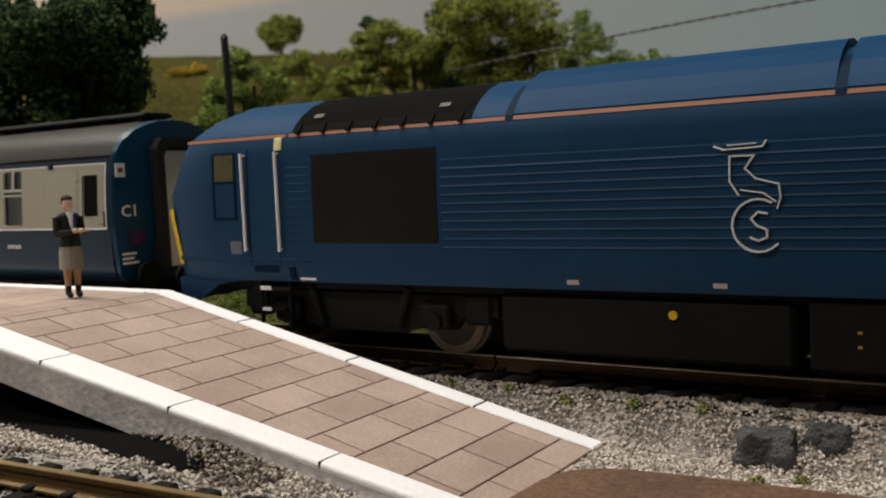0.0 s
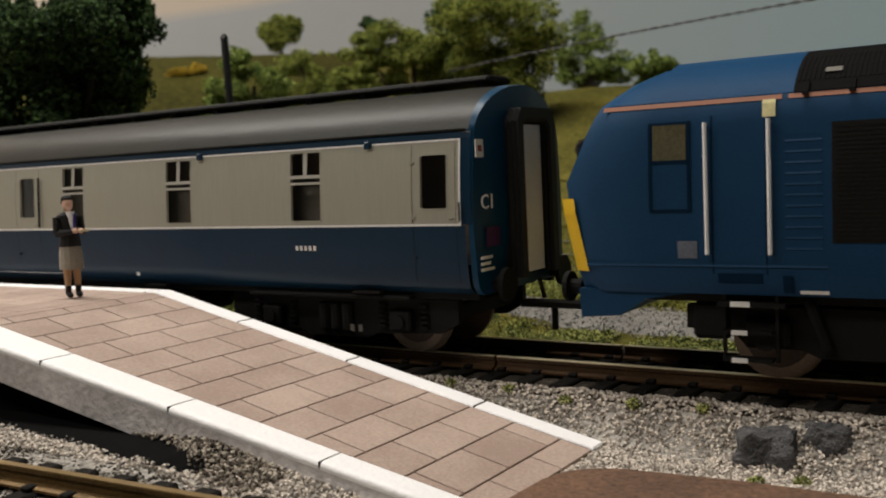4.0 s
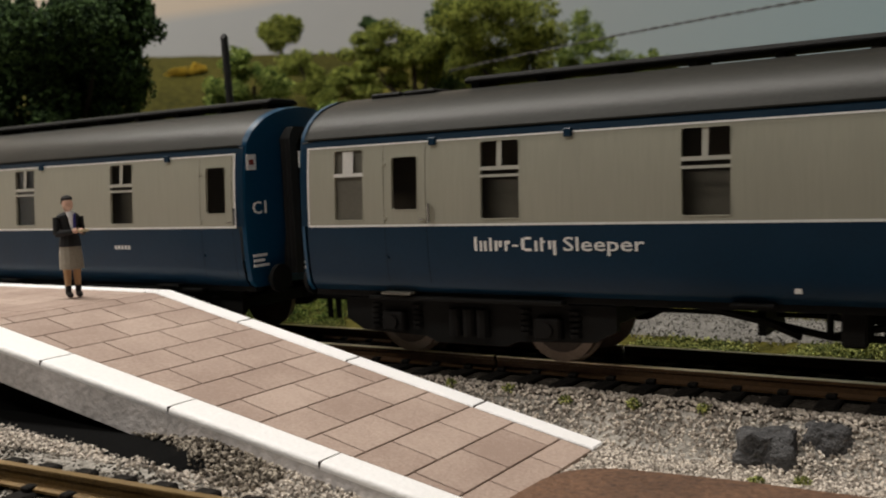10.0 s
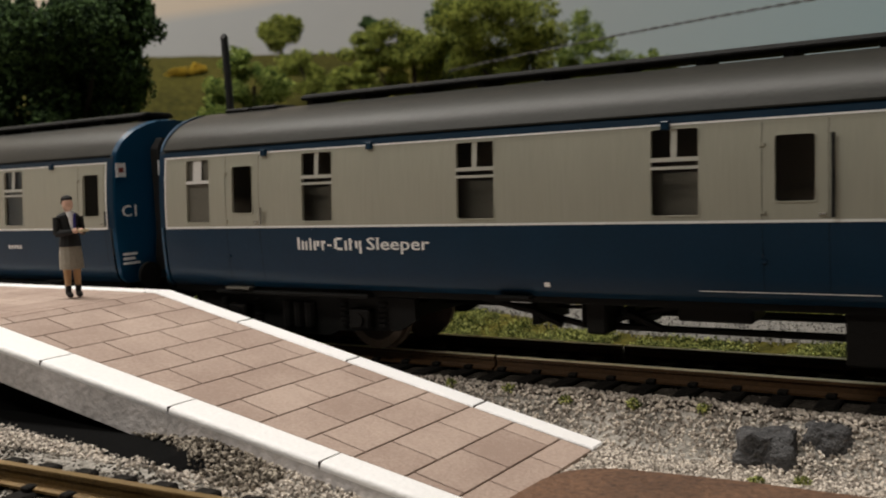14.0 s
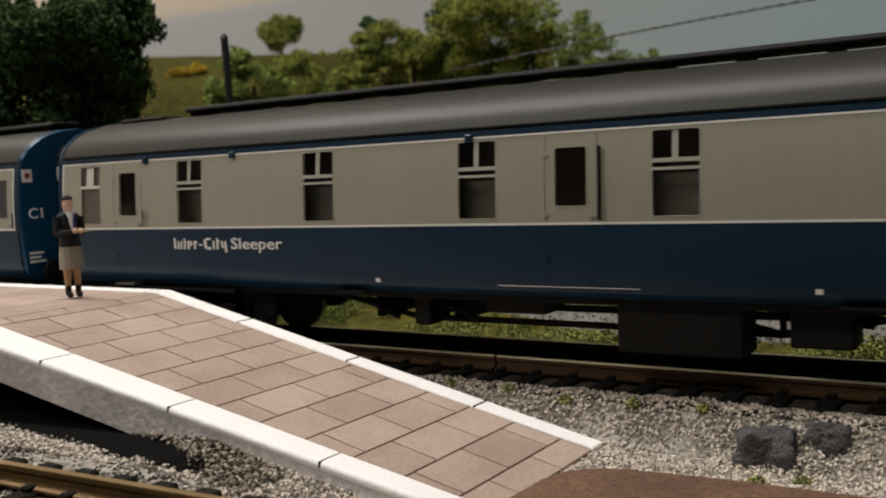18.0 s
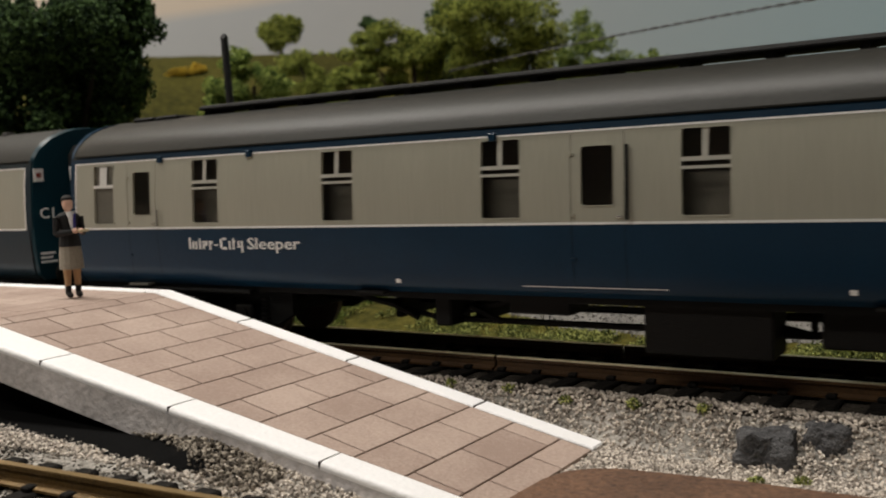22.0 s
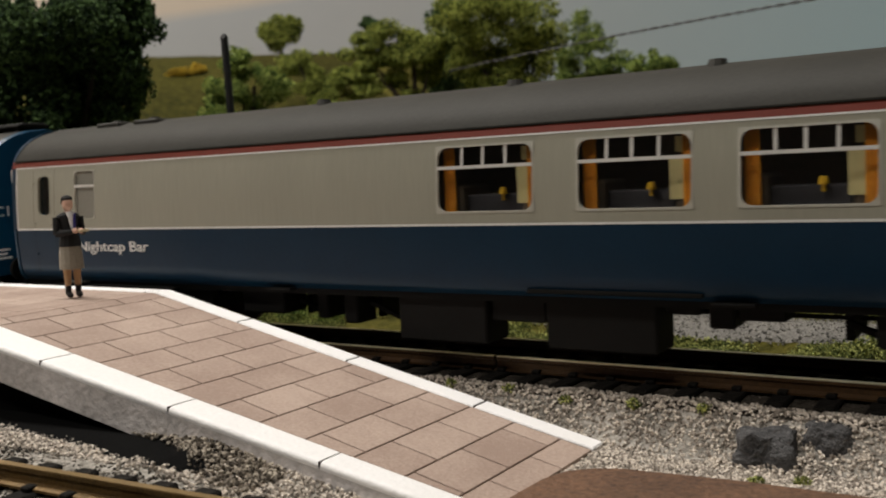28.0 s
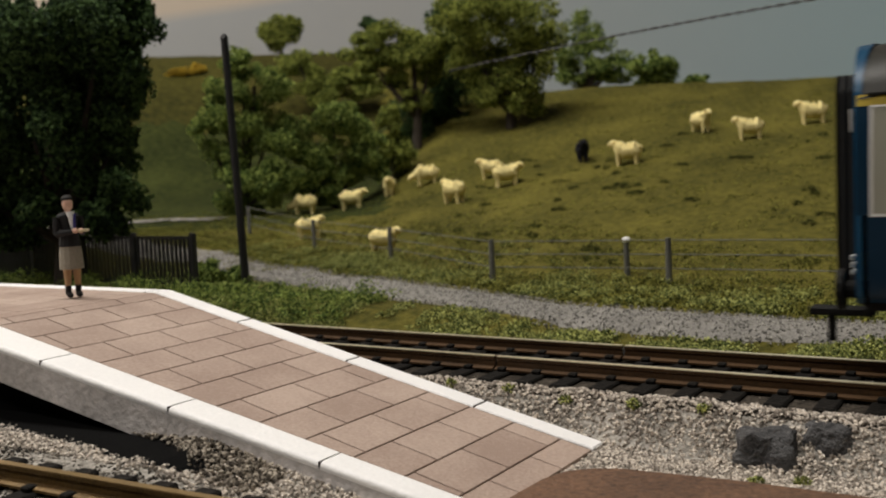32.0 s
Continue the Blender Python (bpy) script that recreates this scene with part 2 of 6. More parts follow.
def cinder_path():
    verts, faces = [], []
    xs = np.linspace(-40, 25, 160)
    for i, x in enumerate(xs):
        m, h = path_mid(x)
        for k in range(7):
            s = -1 + k / 3
            y = m + s * (h + 0.16 * noise.noise((x * 0.9, s * 5, 1)))
            verts.append((x, y, height(x, y) + (0.035 if abs(s) < 0.99 else -0.03)))
        if i:
            faces += [((i - 1) * 7 + k, i * 7 + k, i * 7 + k + 1, (i - 1) * 7 + k + 1) for k in range(6)]
    tagged(raw("path", verts, faces, M["path"], smooth=True), "grey cinder path between railway and meadow", "path", kind="structure")


cinder_path()


def lane():
    verts, faces = [], []
    for i in range(25):
        s = i / 24
        x, y = -29.6 - 3.6 * s, 17.0 - 2.6 * s
        for w in (-0.5, 0.5):
            yy = y + w * (1 + 0.3 * math.sin(i * 1.7))
            verts.append((x, yy, height(x, yy) + 0.06))
        if i:
            faces.append((2 * i - 2, 2 * i, 2 * i + 1, 2 * i - 1))
    tagged(raw("lane", verts, faces, M["path"]), "pale lane below the far hillside", "lane", kind="structure")


lane()


# ---- sky backdrop and an unseen room around the layout ----
def sky_material():
    m = bpy.data.materials.new("painted_sky")
    m.use_nodes = True
    nt = m.node_tree
    n, ln = nt.nodes, nt.links
    b = n["Principled BSDF"]
    b.inputs["Roughness"].default_value, b.inputs["Specular IOR Level"].default_value = 0.9, 0.1
    tc, mp, tx = n.new("ShaderNodeTexCoord"), n.new("ShaderNodeMapping"), n.new("ShaderNodeTexNoise")
    mp.inputs["Scale"].default_value = (1.2, 1.2, 3.2)
    tx.inputs["Scale"].default_value, tx.inputs["Detail"].default_value = 1.3, 2
    ln.new(tc.outputs["Object"], mp.inputs["Vector"])
    ln.new(mp.outputs["Vector"], tx.inputs["Vector"])
    sep = n.new("ShaderNodeSeparateXYZ")
    ln.new(tc.outputs["Object"], sep.inputs[0])
    # blue towards the one end, grey cloud, cream cloud towards the other
    mr = n.new("ShaderNodeMapRange")
    mr.inputs["From Min"].default_value, mr.inputs["From Max"].default_value = -0.75, -0.1
    ln.new(sep.outputs["X"], mr.inputs["Value"])
    r1 = n.new("ShaderNodeValToRGB")
    r1.color_ramp.elements[0].position, r1.color_ramp.elements[0].color = 0.0, (0.475, 0.48, 0.485, 1)
    r1.color_ramp.elements[1].position, r1.color_ramp.elements[1].color = 1.0, (0.42, 0.57, 0.63, 1)
    ln.new(mr.outputs[0], r1.inputs["Fac"])
    slope = n.new("ShaderNodeMath")
    slope.operation = "MULTIPLY_ADD"
    ln.new(sep.outputs["X"], slope.inputs[0])
    slope.inputs[1].default_value = -0.231
    ln.new(sep.outputs["Z"], slope.inputs[2])
    soft = n.new("ShaderNodeMath")
    soft.operation = "MULTIPLY_ADD"
    ln.new(tx.outputs["Fac"], soft.inputs[0])
    soft.inputs[1].default_value = 0.04
    ln.new(slope.outputs[0], soft.inputs[2])
    mr2 = n.new("ShaderNodeMapRange")
    mr2.inputs["From Min"].default_value, mr2.inputs["From Max"].default_value = 0.479, 0.495
    ln.new(soft.outputs[0], mr2.inputs["Value"])
    mix = n.new("ShaderNodeMix")
    mix.data_type = "RGBA"
    ln.new(mr2.outputs[0], mix.inputs[0])
    ln.new(r1.outputs["Color"], mix.inputs[6])
    mix.inputs[7].default_value = (0.68, 0.58, 0.48, 1)
    ln.new(mix.outputs[2], b.inputs["Base Color"])
    return m


def backdrop():
    verts, faces = [], []
    for i in range(61):
        a = math.radians(-115 + i * 3)
        for z in (-3, 60):
            verts.append((96 * math.sin(a), -10.5 + 96 * math.cos(a), z))
        if i:
            faces.append((2 * i - 2, 2 * i, 2 * i + 1, 2 * i - 1))
    tagged(raw("backdrop", verts, faces, sky_material(), smooth=True), "painted sky board with grey and cream clouds", "backdrop", kind="structure")


backdrop()


def room():
    # south and east walls are darkened to cut the light they bounce back
    dark = node_mat("room_wall_darkened", (0.16, 0.155, 0.15), 0.8, var=0.05, scale=0.02, fine=0.5, bump=0)
    wall = node_mat("room_wall_paint", (0.6, 0.57, 0.52), 0.8, var=0.05, scale=0.02, fine=0.5, bump=0)
    floor_m = node_mat("room_carpet", (0.2, 0.18, 0.16), 0.9, var=0.15, scale=0.05, fine=2, bump=0.2, bump_scale=2)
    s = 1 / K
    lo, hi, a, b = -1.0 * s, 1.02 * s, 2.4 * s, 2.4 * s
    t = 0.1 * s
    for name, q in (("wall_north", (-a, a, b, b + t, lo, hi)), ("wall_south", (-a, a, -b - t, -b, lo, hi)), ("wall_east", (a, a + t, -b, b, lo, hi)), ("wall_west", (-a - t, -a, -b, b, lo, hi))):
        tagged(part(name, a_box(*q), dark if name in ("wall_south", "wall_east") else wall), "plain painted room wall", "wall", kind="structure")
    tagged(part("ceiling", a_box(-a, a, -b, b, hi, hi + t), wall), "plain pale painted ceiling", "ceiling", kind="structure")
    tagged(part("floor", a_box(-a, a, -b, b, lo - t, lo), floor_m), "brown carpeted floor", "floor", kind="structure")


room()

# ---- the railway line ----
SLANT = 0.026
SLANT_DEG = math.degrees(SLANT)


def line_y(x):
    """Middle of the main line, which runs at a slight angle to the ramp."""
    return 1.579 + SLANT * x


M["rail"] = node_mat("rusty_rail", (0.085, 0.046, 0.02), 0.42, 0.4, var=0.4, scale=1, bump=0.15)
M["rail_gold"] = node_mat("golden_brown_rail", (0.14, 0.085, 0.028), 0.4, 0.5, var=0.4, scale=1, bump=0.15)
M["rail_top"] = node_mat("worn_rail_head", (0.85, 0.74, 0.54), 0.3, 0.6, var=0.25, scale=0.7, bump=0.05)
M["gold_top"] = node_mat("dull_golden_rail_head", (0.3, 0.205, 0.09), 0.35, 0.6, var=0.3, scale=0.7, bump=0.05)
M["sleeper"] = node_mat("dark_sleeper", (0.01, 0.0085, 0.007), 0.85, var=0.35, bump=0.6, bump_scale=14, rand=0.2, spec=0.15)
M["stone"] = node_mat("ballast_stone", (0.34, 0.295, 0.25), 0.9, var=0.25, second=(0.56, 0.5, 0.435), island=1.0, bump=0.2, spec=0.25)
RAIL_CUT = [(-0.12, -0.19), (0.12, -0.19), (0.12, -0.165), (0.025, -0.14), (0.02, -0.06), (0.045, -0.05), (0.045, -0.012), (-0.045, -0.012), (-0.045, -0.05), (-0.02, -0.06), (-0.025, -0.14), (-0.12, -0.165)]


def track(y, x0, x1, label, metal, worn, skew=0.0, gap=0.54, first=0.75):
    t = thing("railway_track", (0, y, 0), 0, label, "railway track", "model tracks", "structure")
    t.matrix_world = pose(0, y * K, 0, 0, 0, skew)
    sl = None
    n = int((x1 - x0 - 1) / gap)
    for i in range(n):
        if sl is None:
            sl = part("sleeper", a_box(-0.125, 0.125, -1.25, 1.25, -0.36, -0.19, bevel=0.025), M["sleeper"], t)
            chair = bmesh.new()
            for s in (-1, 1):
                box(chair, -0.06, 0.06, s * 0.63 - 0.17, s * 0.63 - 0.05, -0.19, -0.135, bevel=0.015)
                box(chair, -0.06, 0.06, s * 0.63 + 0.05, s * 0.63 + 0.17, -0.19, -0.135, bevel=0.015)
            ch = part("rail_chair", chair, M["sleeper"], sl)
            sl.location.x = (x0 + first) * K
        else:
            o = new("sleeper", sl.data)
            o.parent = t
            o.location.x = (x0 + first + i * gap) * K
            c = new("rail_chair", ch.data)
            c.parent = o
    for s in (-1, 1):
        cuts = [x0, -6.15 + 0.7 * s, x1] if x0 < -10 else [x0, x1]
        for a, b in zip(cuts, cuts[1:]):
            r = part("rail", prism(bmesh.new(), [(s * 0.63 + p, q) for p, q in RAIL_CUT], a + 0.02, b - 0.02), metal, t)
            part("rail_head", a_box(a + 0.02, b - 0.02, s * 0.63 - 0.042, s * 0.63 + 0.042, -0.012, 0.0), worn, r, "polished steel running surface")


track(1.579, -62, 60, "dark sleepered model track with rusty brown rails", M["rail"], M["rail_top"], SLANT_DEG)
track(-5.41, -30, 22, "golden brown model track beside the platform", M["rail_gold"], M["gold_top"], 4.65)


def off_stage(x0, x1, y=1.37):
    """The rest of the main line, beyond the modelled land, on its bare board."""
    t = thing("baseboard", (0, 0.209, 0), SLANT_DEG, "bare plywood baseboard carrying plain track", "baseboard", "", "structure")
    ply = node_mat("bare_plywood", (0.34, 0.25, 0.15), 0.7, var=0.15, scale=0.4, fine=6, bump=0.2, stretch=(0.2, 1, 1))
    part("board", a_box(x0, x1, y - 2.2, y + 2.2, -1.3, -1.05), ply, t)
    bm = bmesh.new()
    for a, b in ((x0, -62.0), (60.0, x1)):
        part("roadbed", a_box(a if a < 0 else 44.9, b if a > 0 else -104.9, y - 1.7, y + 1.7, -1.05, -0.3), ply, t)
        for s in (-1, 1):
            part("rail", prism(bmesh.new(), [(y + s * 0.63 + p, q) for p, q in RAIL_CUT], a, b), M["rail"], t)
        k = a + 0.3
        while k < b - 0.2:
            box(bm, k - 0.13, k + 0.13, y - 1.22, y + 1.22, -0.3, -0.19)
            k += 0.72
    tagged(part("sleepers", bm, M["sleeper"], t), kind="stuff")


off_stage(-168, 175)


def stones(name, spots, size, material, label):
    """Loose chippings as one scatter."""
    n = len(spots)
    rs = np.random.RandomState(4)
    base = np.array([(1, 0, 0), (-1, 0, 0), (0, 1, 0), (0, -1, 0), (0, 0, 1), (0, 0, -1)], float)
    tri = np.array([(0, 2, 4), (2, 1, 4), (1, 3, 4), (3, 0, 4), (2, 0, 5), (1, 2, 5), (3, 1, 5), (0, 3, 5)])
    q = rs.normal(size=(n, 3, 3))
    q, _ = np.linalg.qr(q)
    sc = size * rs.uniform(0.55, 1.35, (n, 1, 1)) * rs.uniform(0.6, 1.2, (n, 6, 1))
    v = (base[None] * sc) @ q + np.asarray(spots)[:, None, :]
    f = (tri[None] + (np.arange(n) * 6)[:, None, None]).reshape(-1, 3)
    ob = raw(name, v.reshape(-1, 3), f, material)
    return tagged(ob, label, "stones", kind="stuff")


def ballast():
    rs = np.random.RandomState(7)
    spots = []

    def strew(n, x0, x1, y0, y1, keep, sink=0.0):
        for x, y in zip(rs.uniform(x0, x1, n), rs.uniform(y0, y1, n)):
            if keep(x, y):
                spots.append((x, y, height(x, y) + 0.012 - sink + 0.03 * noise.noise((x * 1.6, y * 1.6, 0))))

    strew(48000, -8.5, 2.5, -3.4, 0.42, lambda x, y: (y > -0.32 or x > -4.72) and y < line_y(x) - 1.2 + 0.08 * noise.noise((x * 5, 0, 0)))
    strew(26000, -13.5, -3.6, -5.6, -3.0, lambda x, y: y > -4.66 + 0.081 * (x + 10) + 0.06 * rs.normal() and y < near_out(x) - 0.02 and (x > -7.45 or y < float(np.interp(x, [-11, -9.6, -8.6, -7.9, -7.5], [-4.16, -4.16, -4.33, -4.38, -4.2])) + 0.12 * noise.noise((x * 3, 0, 0)) + rs.normal() * 0.035))
    # chippings heaped against the rocks
    for k in range(420):
        x, y = rs.normal(-2.72, 0.24), rs.normal(-0.5, 0.09)
        spots.append((x, y, height(x, y) + 0.02 + 0.16 * rs.rand() * max(0.0, 1 - abs(y + 0.42) / 0.22)))
    stones("ballast_stones", spots, 0.027, M["stone"], "pale grey and buff loose ballast chippings")
    spots = []
    strew(14000, -13, 3, -0.12, 3.05, lambda x, y: y > line_y(x) - 1.25 or rs.rand() < 0.35, 0.035)
    strew(16000, -14, -3.0, -7.4, -3.9, lambda x, y: y < -4.6 + 0.081 * (x + 10), 0.015)
    stones("track_bed_stones", spots, 0.026, node_mat("dark_chipping", (0.035, 0.029, 0.023), 0.95, var=0.3, second=(0.16, 0.14, 0.115), island=0.9, bump=0), "dark weathered chippings between the sleepers")
    spots = []
    # coarser lumps and dead brown scrub along the platform's foot
    strew(4200, -12.5, -6.3, -4.5, -3.5, lambda x, y: y < near_out(x) - 0.02 and rs.rand() < (1.0 if -9.1 < x < -6.8 and y > float(np.interp(x, [-9.0, -7.9, -7.4], [-3.72, -3.92, -4.2])) + rs.normal() * 0.04 else 0.0), -0.03)
    stones("dead_scrub", spots, 0.032, node_mat("dead_brown_scrub", (0.09, 0.07, 0.05), 0.95, var=0.4, second=(0.27, 0.235, 0.19), island=0.8, bump=0), "dry brown scrub at the foot of the platform")
    spots = []
    xs = rs.uniform(-24, 3, 9000)
    for x in xs:
        m, h = path_mid(x)
        y = m + rs.uniform(-1.03, 1.03) * h
        spots.append((x, y, height(x, y) + 0.035))
    stones("path_cinders", spots, 0.024, node_mat("cinder", (0.14, 0.133, 0.12), 0.95, var=0.3, second=(0.27, 0.258, 0.232), island=0.9, bump=0), "grey cinders strewn over the path")


# ---- the platform and its ramp ----
M["paver"] = node_mat("buff_paving", (0.362, 0.258, 0.208), 0.7, var=0.12, scale=1.2, fine=22, second=(0.41, 0.312, 0.258), rand=0.24, bump=0.25, bump_scale=30)
M["paver_joint"] = node_mat("dark_paving_joint", (0.033, 0.024, 0.02), 0.9, var=0.2, bump=0.2)
M["edge_white"] = node_mat("white_platform_edge", (0.9, 0.885, 0.88), 0.55, var=0.05, scale=1.2, bump=0.2, bump_scale=14)
M["plaster_grey"] = node_mat("scuffed_grey_wall", (0.46, 0.43, 0.415), 0.85, var=0.18, scale=1.6, fine=9, second=(0.6, 0.56, 0.545), bump=0.45, bump_scale=12)
M["base_shade"] = node_mat("black_base_shadow", (0.004, 0.004, 0.004), 0.95, var=0.2, bump=0.2, spec=0.05)
RX, RZ, RS, END = -12.28, 0.896, -0.212, -4.72


def top(x):
    return RZ + min(0.0, RS * (x - RX))


def far_edge(x):
    return -0.33 + SLANT * min(0.0, x - RX)


def near_in(x):
    return -3.37 + 0.085 * (x + 10.6)


def near_out(x):
    return -3.845 + 0.115 * (x + 10.6)


def skirt_foot(x):
    return -3.88 + 0.1 * (x + 10.6)


def slab(verts, name, mat, parent, thick=0.1, bev=0.012):
    bm = bmesh.new()
    lo = [bm.verts.new((x, y, z - thick)) for x, y, z in verts]
    hi = [bm.verts.new(v) for v in verts]
    n = len(verts)
    bm.faces.new(hi), bm.faces.new(lo[::-1])
    for i in range(n):
        bm.faces.new((lo[i], lo[(i + 1) % n], hi[(i + 1) % n], hi[i]))
    bmesh.ops.bevel(bm, geom=[e for e in bm.edges if all(v in hi for v in e.verts)], offset=bev, segments=2 if bev > 0.02 else 1, affect="EDGES")
    return part(name, bm, mat, parent)


def rounded_edge(u, v, parent):
    """One white edge slab whose outer side rolls over into the wall."""
    bm = bmesh.new()
    cols = []
    r = 0.07
    for x in (u, u + 0.006, v - 0.006, v):
        lower = 0.008 if x in (u, v) else 0.0
        z, yo, yi = top(x) + 0.015 - lower, near_out(x), near_in(x)
        prof = [(yi, z - 0.08), (yi, z)] + [(yo + r - r * math.sin(a), z - 0.85 * r + 0.85 * r * math.cos(a)) for a in (0, 0.3, 0.6, 0.9, 1.2, 1.5708)] + [(yo + 0.004, z - 0.085), (yo + 0.1, z - 0.085)]
        cols.append([bm.verts.new((x, y + (lower if y < yi - 0.05 else 0), zz)) for y, zz in prof])
    n = len(cols[0])
    for a, b in zip(cols, cols[1:]):
        for i in range(n):
            bm.faces.new((a[i], a[(i + 1) % n], b[(i + 1) % n], b[i]))
    bm.faces.new(cols[0]), bm.faces.new(cols[-1][::-1])
    return part("edge_slab", bm, M["edge_white"], parent, smooth=True)


def platform():
    p = thing("platform", (0, 0, 0), 0, "model station platform ramp with buff paving and white edges", "platform", "", "structure")
    left = -46.0
    xs = [left, -30, RX, END]
    # core under the paving
    bm = bmesh.new()
    rows = []
    for x in (left, RX, END):
        z = top(x) - 0.035
        rows.append([bm.verts.new(q) for q in ((x, far_edge(x) - 0.09, -0.9), (x, far_edge(x) - 0.09, z), (x, near_in(x) - 0.1, z), (x, near_in(x) - 0.1, -0.9))])
    for r, s in zip(rows, rows[1:]):
        for k in range(3):
            bm.faces.new((r[k], r[k + 1], s[k + 1], s[k]))
    bm.faces.new(rows[0]), bm.faces.new(rows[-1][::-1])
    part("platform_core", bm, M["paver_joint"], p)
    # outer wall towards the bay track: plastered skirt over a recessed, shadow-black base
    bm = bmesh.new()
    cols = []
    for i in range(41):
        x = -24 + i * (END + 24) / 40
        # lower rim of the skirt sinks into the ballast along the ramp
        zb = top(x) - 0.44
        zt = top(x) - 0.06
        y = near_out(x) + 0.03
        f = skirt_foot(x)
        cols.append([bm.verts.new(q) for q in ((x, f + 0.4, zb + 0.01), (x, f, zb), (x, y - 0.022, zt), (x, y + 0.35, zt))])
    for a, b in zip(cols, cols[1:]):
        for k in range(3):
            bm.faces.new((a[k], a[k + 1], b[k + 1], b[k]))
    part("platform_wall", bm, M["plaster_grey"], p, "scuffed pale grey plastered platform wall", smooth=True)
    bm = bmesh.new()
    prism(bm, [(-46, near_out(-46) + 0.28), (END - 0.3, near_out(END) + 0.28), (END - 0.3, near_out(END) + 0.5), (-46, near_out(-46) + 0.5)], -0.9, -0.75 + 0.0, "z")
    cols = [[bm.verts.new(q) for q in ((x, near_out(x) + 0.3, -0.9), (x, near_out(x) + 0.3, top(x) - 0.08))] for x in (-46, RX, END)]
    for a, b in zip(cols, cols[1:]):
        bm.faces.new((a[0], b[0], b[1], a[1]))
    # flat black sheet along the wall's foot stands in for deep shadow
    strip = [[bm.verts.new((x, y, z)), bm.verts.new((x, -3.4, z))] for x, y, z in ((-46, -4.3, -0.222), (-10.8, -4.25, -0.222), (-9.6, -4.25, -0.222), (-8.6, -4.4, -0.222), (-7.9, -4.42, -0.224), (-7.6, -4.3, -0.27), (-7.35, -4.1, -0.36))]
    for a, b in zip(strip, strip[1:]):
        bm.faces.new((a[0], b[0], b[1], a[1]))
    part("platform_base", bm, M["base_shade"], p, "black recessed platform base")
    part("platform_wall", prism(bmesh.new(), [(-46, far_edge(-46) - 0.17), (RX, -0.5), (RX, -0.4), (-46, far_edge(-46) - 0.07)], -0.9, 0.85, "z"), M["plaster_grey"], p)
    # white edge slabs
    for side in (0, 1):
        cuts = [left] + [(-8.4 if side else -8.55) - (2.07 if side else 2.02) * k for k in range(16, 0, -1)] + ([-8.4, -6.35, END] if side else [-8.55, -6.53, END])
        for a, b in zip(cuts, cuts[1:]):
            if b < END:
                jq = [(b - 0.01, far_edge(b) - 0.305), (b + 0.01, far_edge(b) - 0.305), (b + 0.01, far_edge(b) - 0.005), (b - 0.01, far_edge(b) - 0.005)] if side else [(b - 0.01, near_out(b) + 0.005), (b + 0.01, near_out(b) + 0.005), (b + 0.01, near_in(b)), (b - 0.01, near_in(b))]
                slab([(x, y, top(x) + 0.011) for x, y in jq], "edge_joint", M["paver_joint"], p, 0.06, 0.001)
            pts = [a + 0.006, b - 0.006]
            if a < RX < b:
                pts = [a + 0.006, RX, b - 0.006]
            for u, v in zip(pts, pts[1:]):
                if side:
                    q = [(u, far_edge(u) - 0.31), (v, -0.62 if v > -6 else far_edge(v) - 0.31), (v, far_edge(v)), (u, far_edge(u))]
                else:
                    q = [(u, near_out(u)), (v, near_out(v)), (v, near_in(v)), (u, near_in(u))]
                if side:
                    slab([(x, y, top(x) + 0.015) for x, y in q], "edge_slab", M["edge_white"], p, 0.16, 0.018)
                else:
                    rounded_edge(u, v, p)
    # paving rows across the platform, half bond
    row = 0
    x = -5.13
    rows = [(-5.13, END)]
    while x > -22:
        if x - 0.626 < RX < x:
            rows.append((RX, x))
            rows.append((x - 0.626, RX))
        else:
            rows.append((x - 0.626, x))
        x -= 0.626
    for r, (a, b) in enumerate(rows):
        ys = [-0.655]
        y0 = (-0.97, -1.42)[round((b + 5.13) / 0.626) % 2]
        ys += [y0 - 0.905 * k for k in range(4) if y0 - 0.905 * k > near_in((a + b) / 2) + 0.15]
        ys.append(None)
        for c, d in zip(ys, ys[1:]):
            g = 0.011
            if d is None:
                q = [(a + g, near_in(a) + 0.03), (b - g, near_in(b) + 0.03), (b - g, c - g), (a + g, c - g)]
            else:
                q = [(a + g, d + g), (b - g, d + g), (b - g, c - g), (a + g, c - g)]
            slab([(xx, yy, top(xx) + 0.006) for xx, yy in q], "paving_slab", M["paver"], p, 0.06, 0.006)
    part("paving", prism(bmesh.new(), [(-46, -7.0), (rows[-1][0] - 0.02, -4.2), (rows[-1][0] - 0.02, -0.8), (-46, -1.4)], 0.8, RZ + 0.004, "z"), M["paver"], p)
    return p


platform()
ballast()
M["wood"] = node_mat("rusty_brown_board", (0.085, 0.042, 0.022), 0.75, var=0.4, scale=0.9, fine=16, second=(0.135, 0.068, 0.036), bump=0.5, bump_scale=10)
M["rock"] = node_mat("dark_grey_rock", (0.045, 0.044, 0.046), 0.95, var=0.35, scale=5, fine=28, second=(0.085, 0.083, 0.084), bump=0.9, bump_scale=24)


def board():
    t = thing("timber_board", (0, 0, -0.72), 0, "rusty brown board lying in ballast beside the ramp", "board")
    bm = bmesh.new()
    prism(bm, [(-4.56, -2.9), (-4.5, -2.3), (-4.42, -1.95), (-4.2, -1.75), (-3.94, -1.63), (-2.8, -1.52), (-0.6, -1.4), (-0.6, -3.4), (-4.4, -3.5)], -0.1, 0.2, "z")
    bmesh.ops.bevel(bm, geom=bm.edges[:], offset=0.03, segments=1, affect="EDGES")
    part("plank", bm, M["wood"], t)


board()


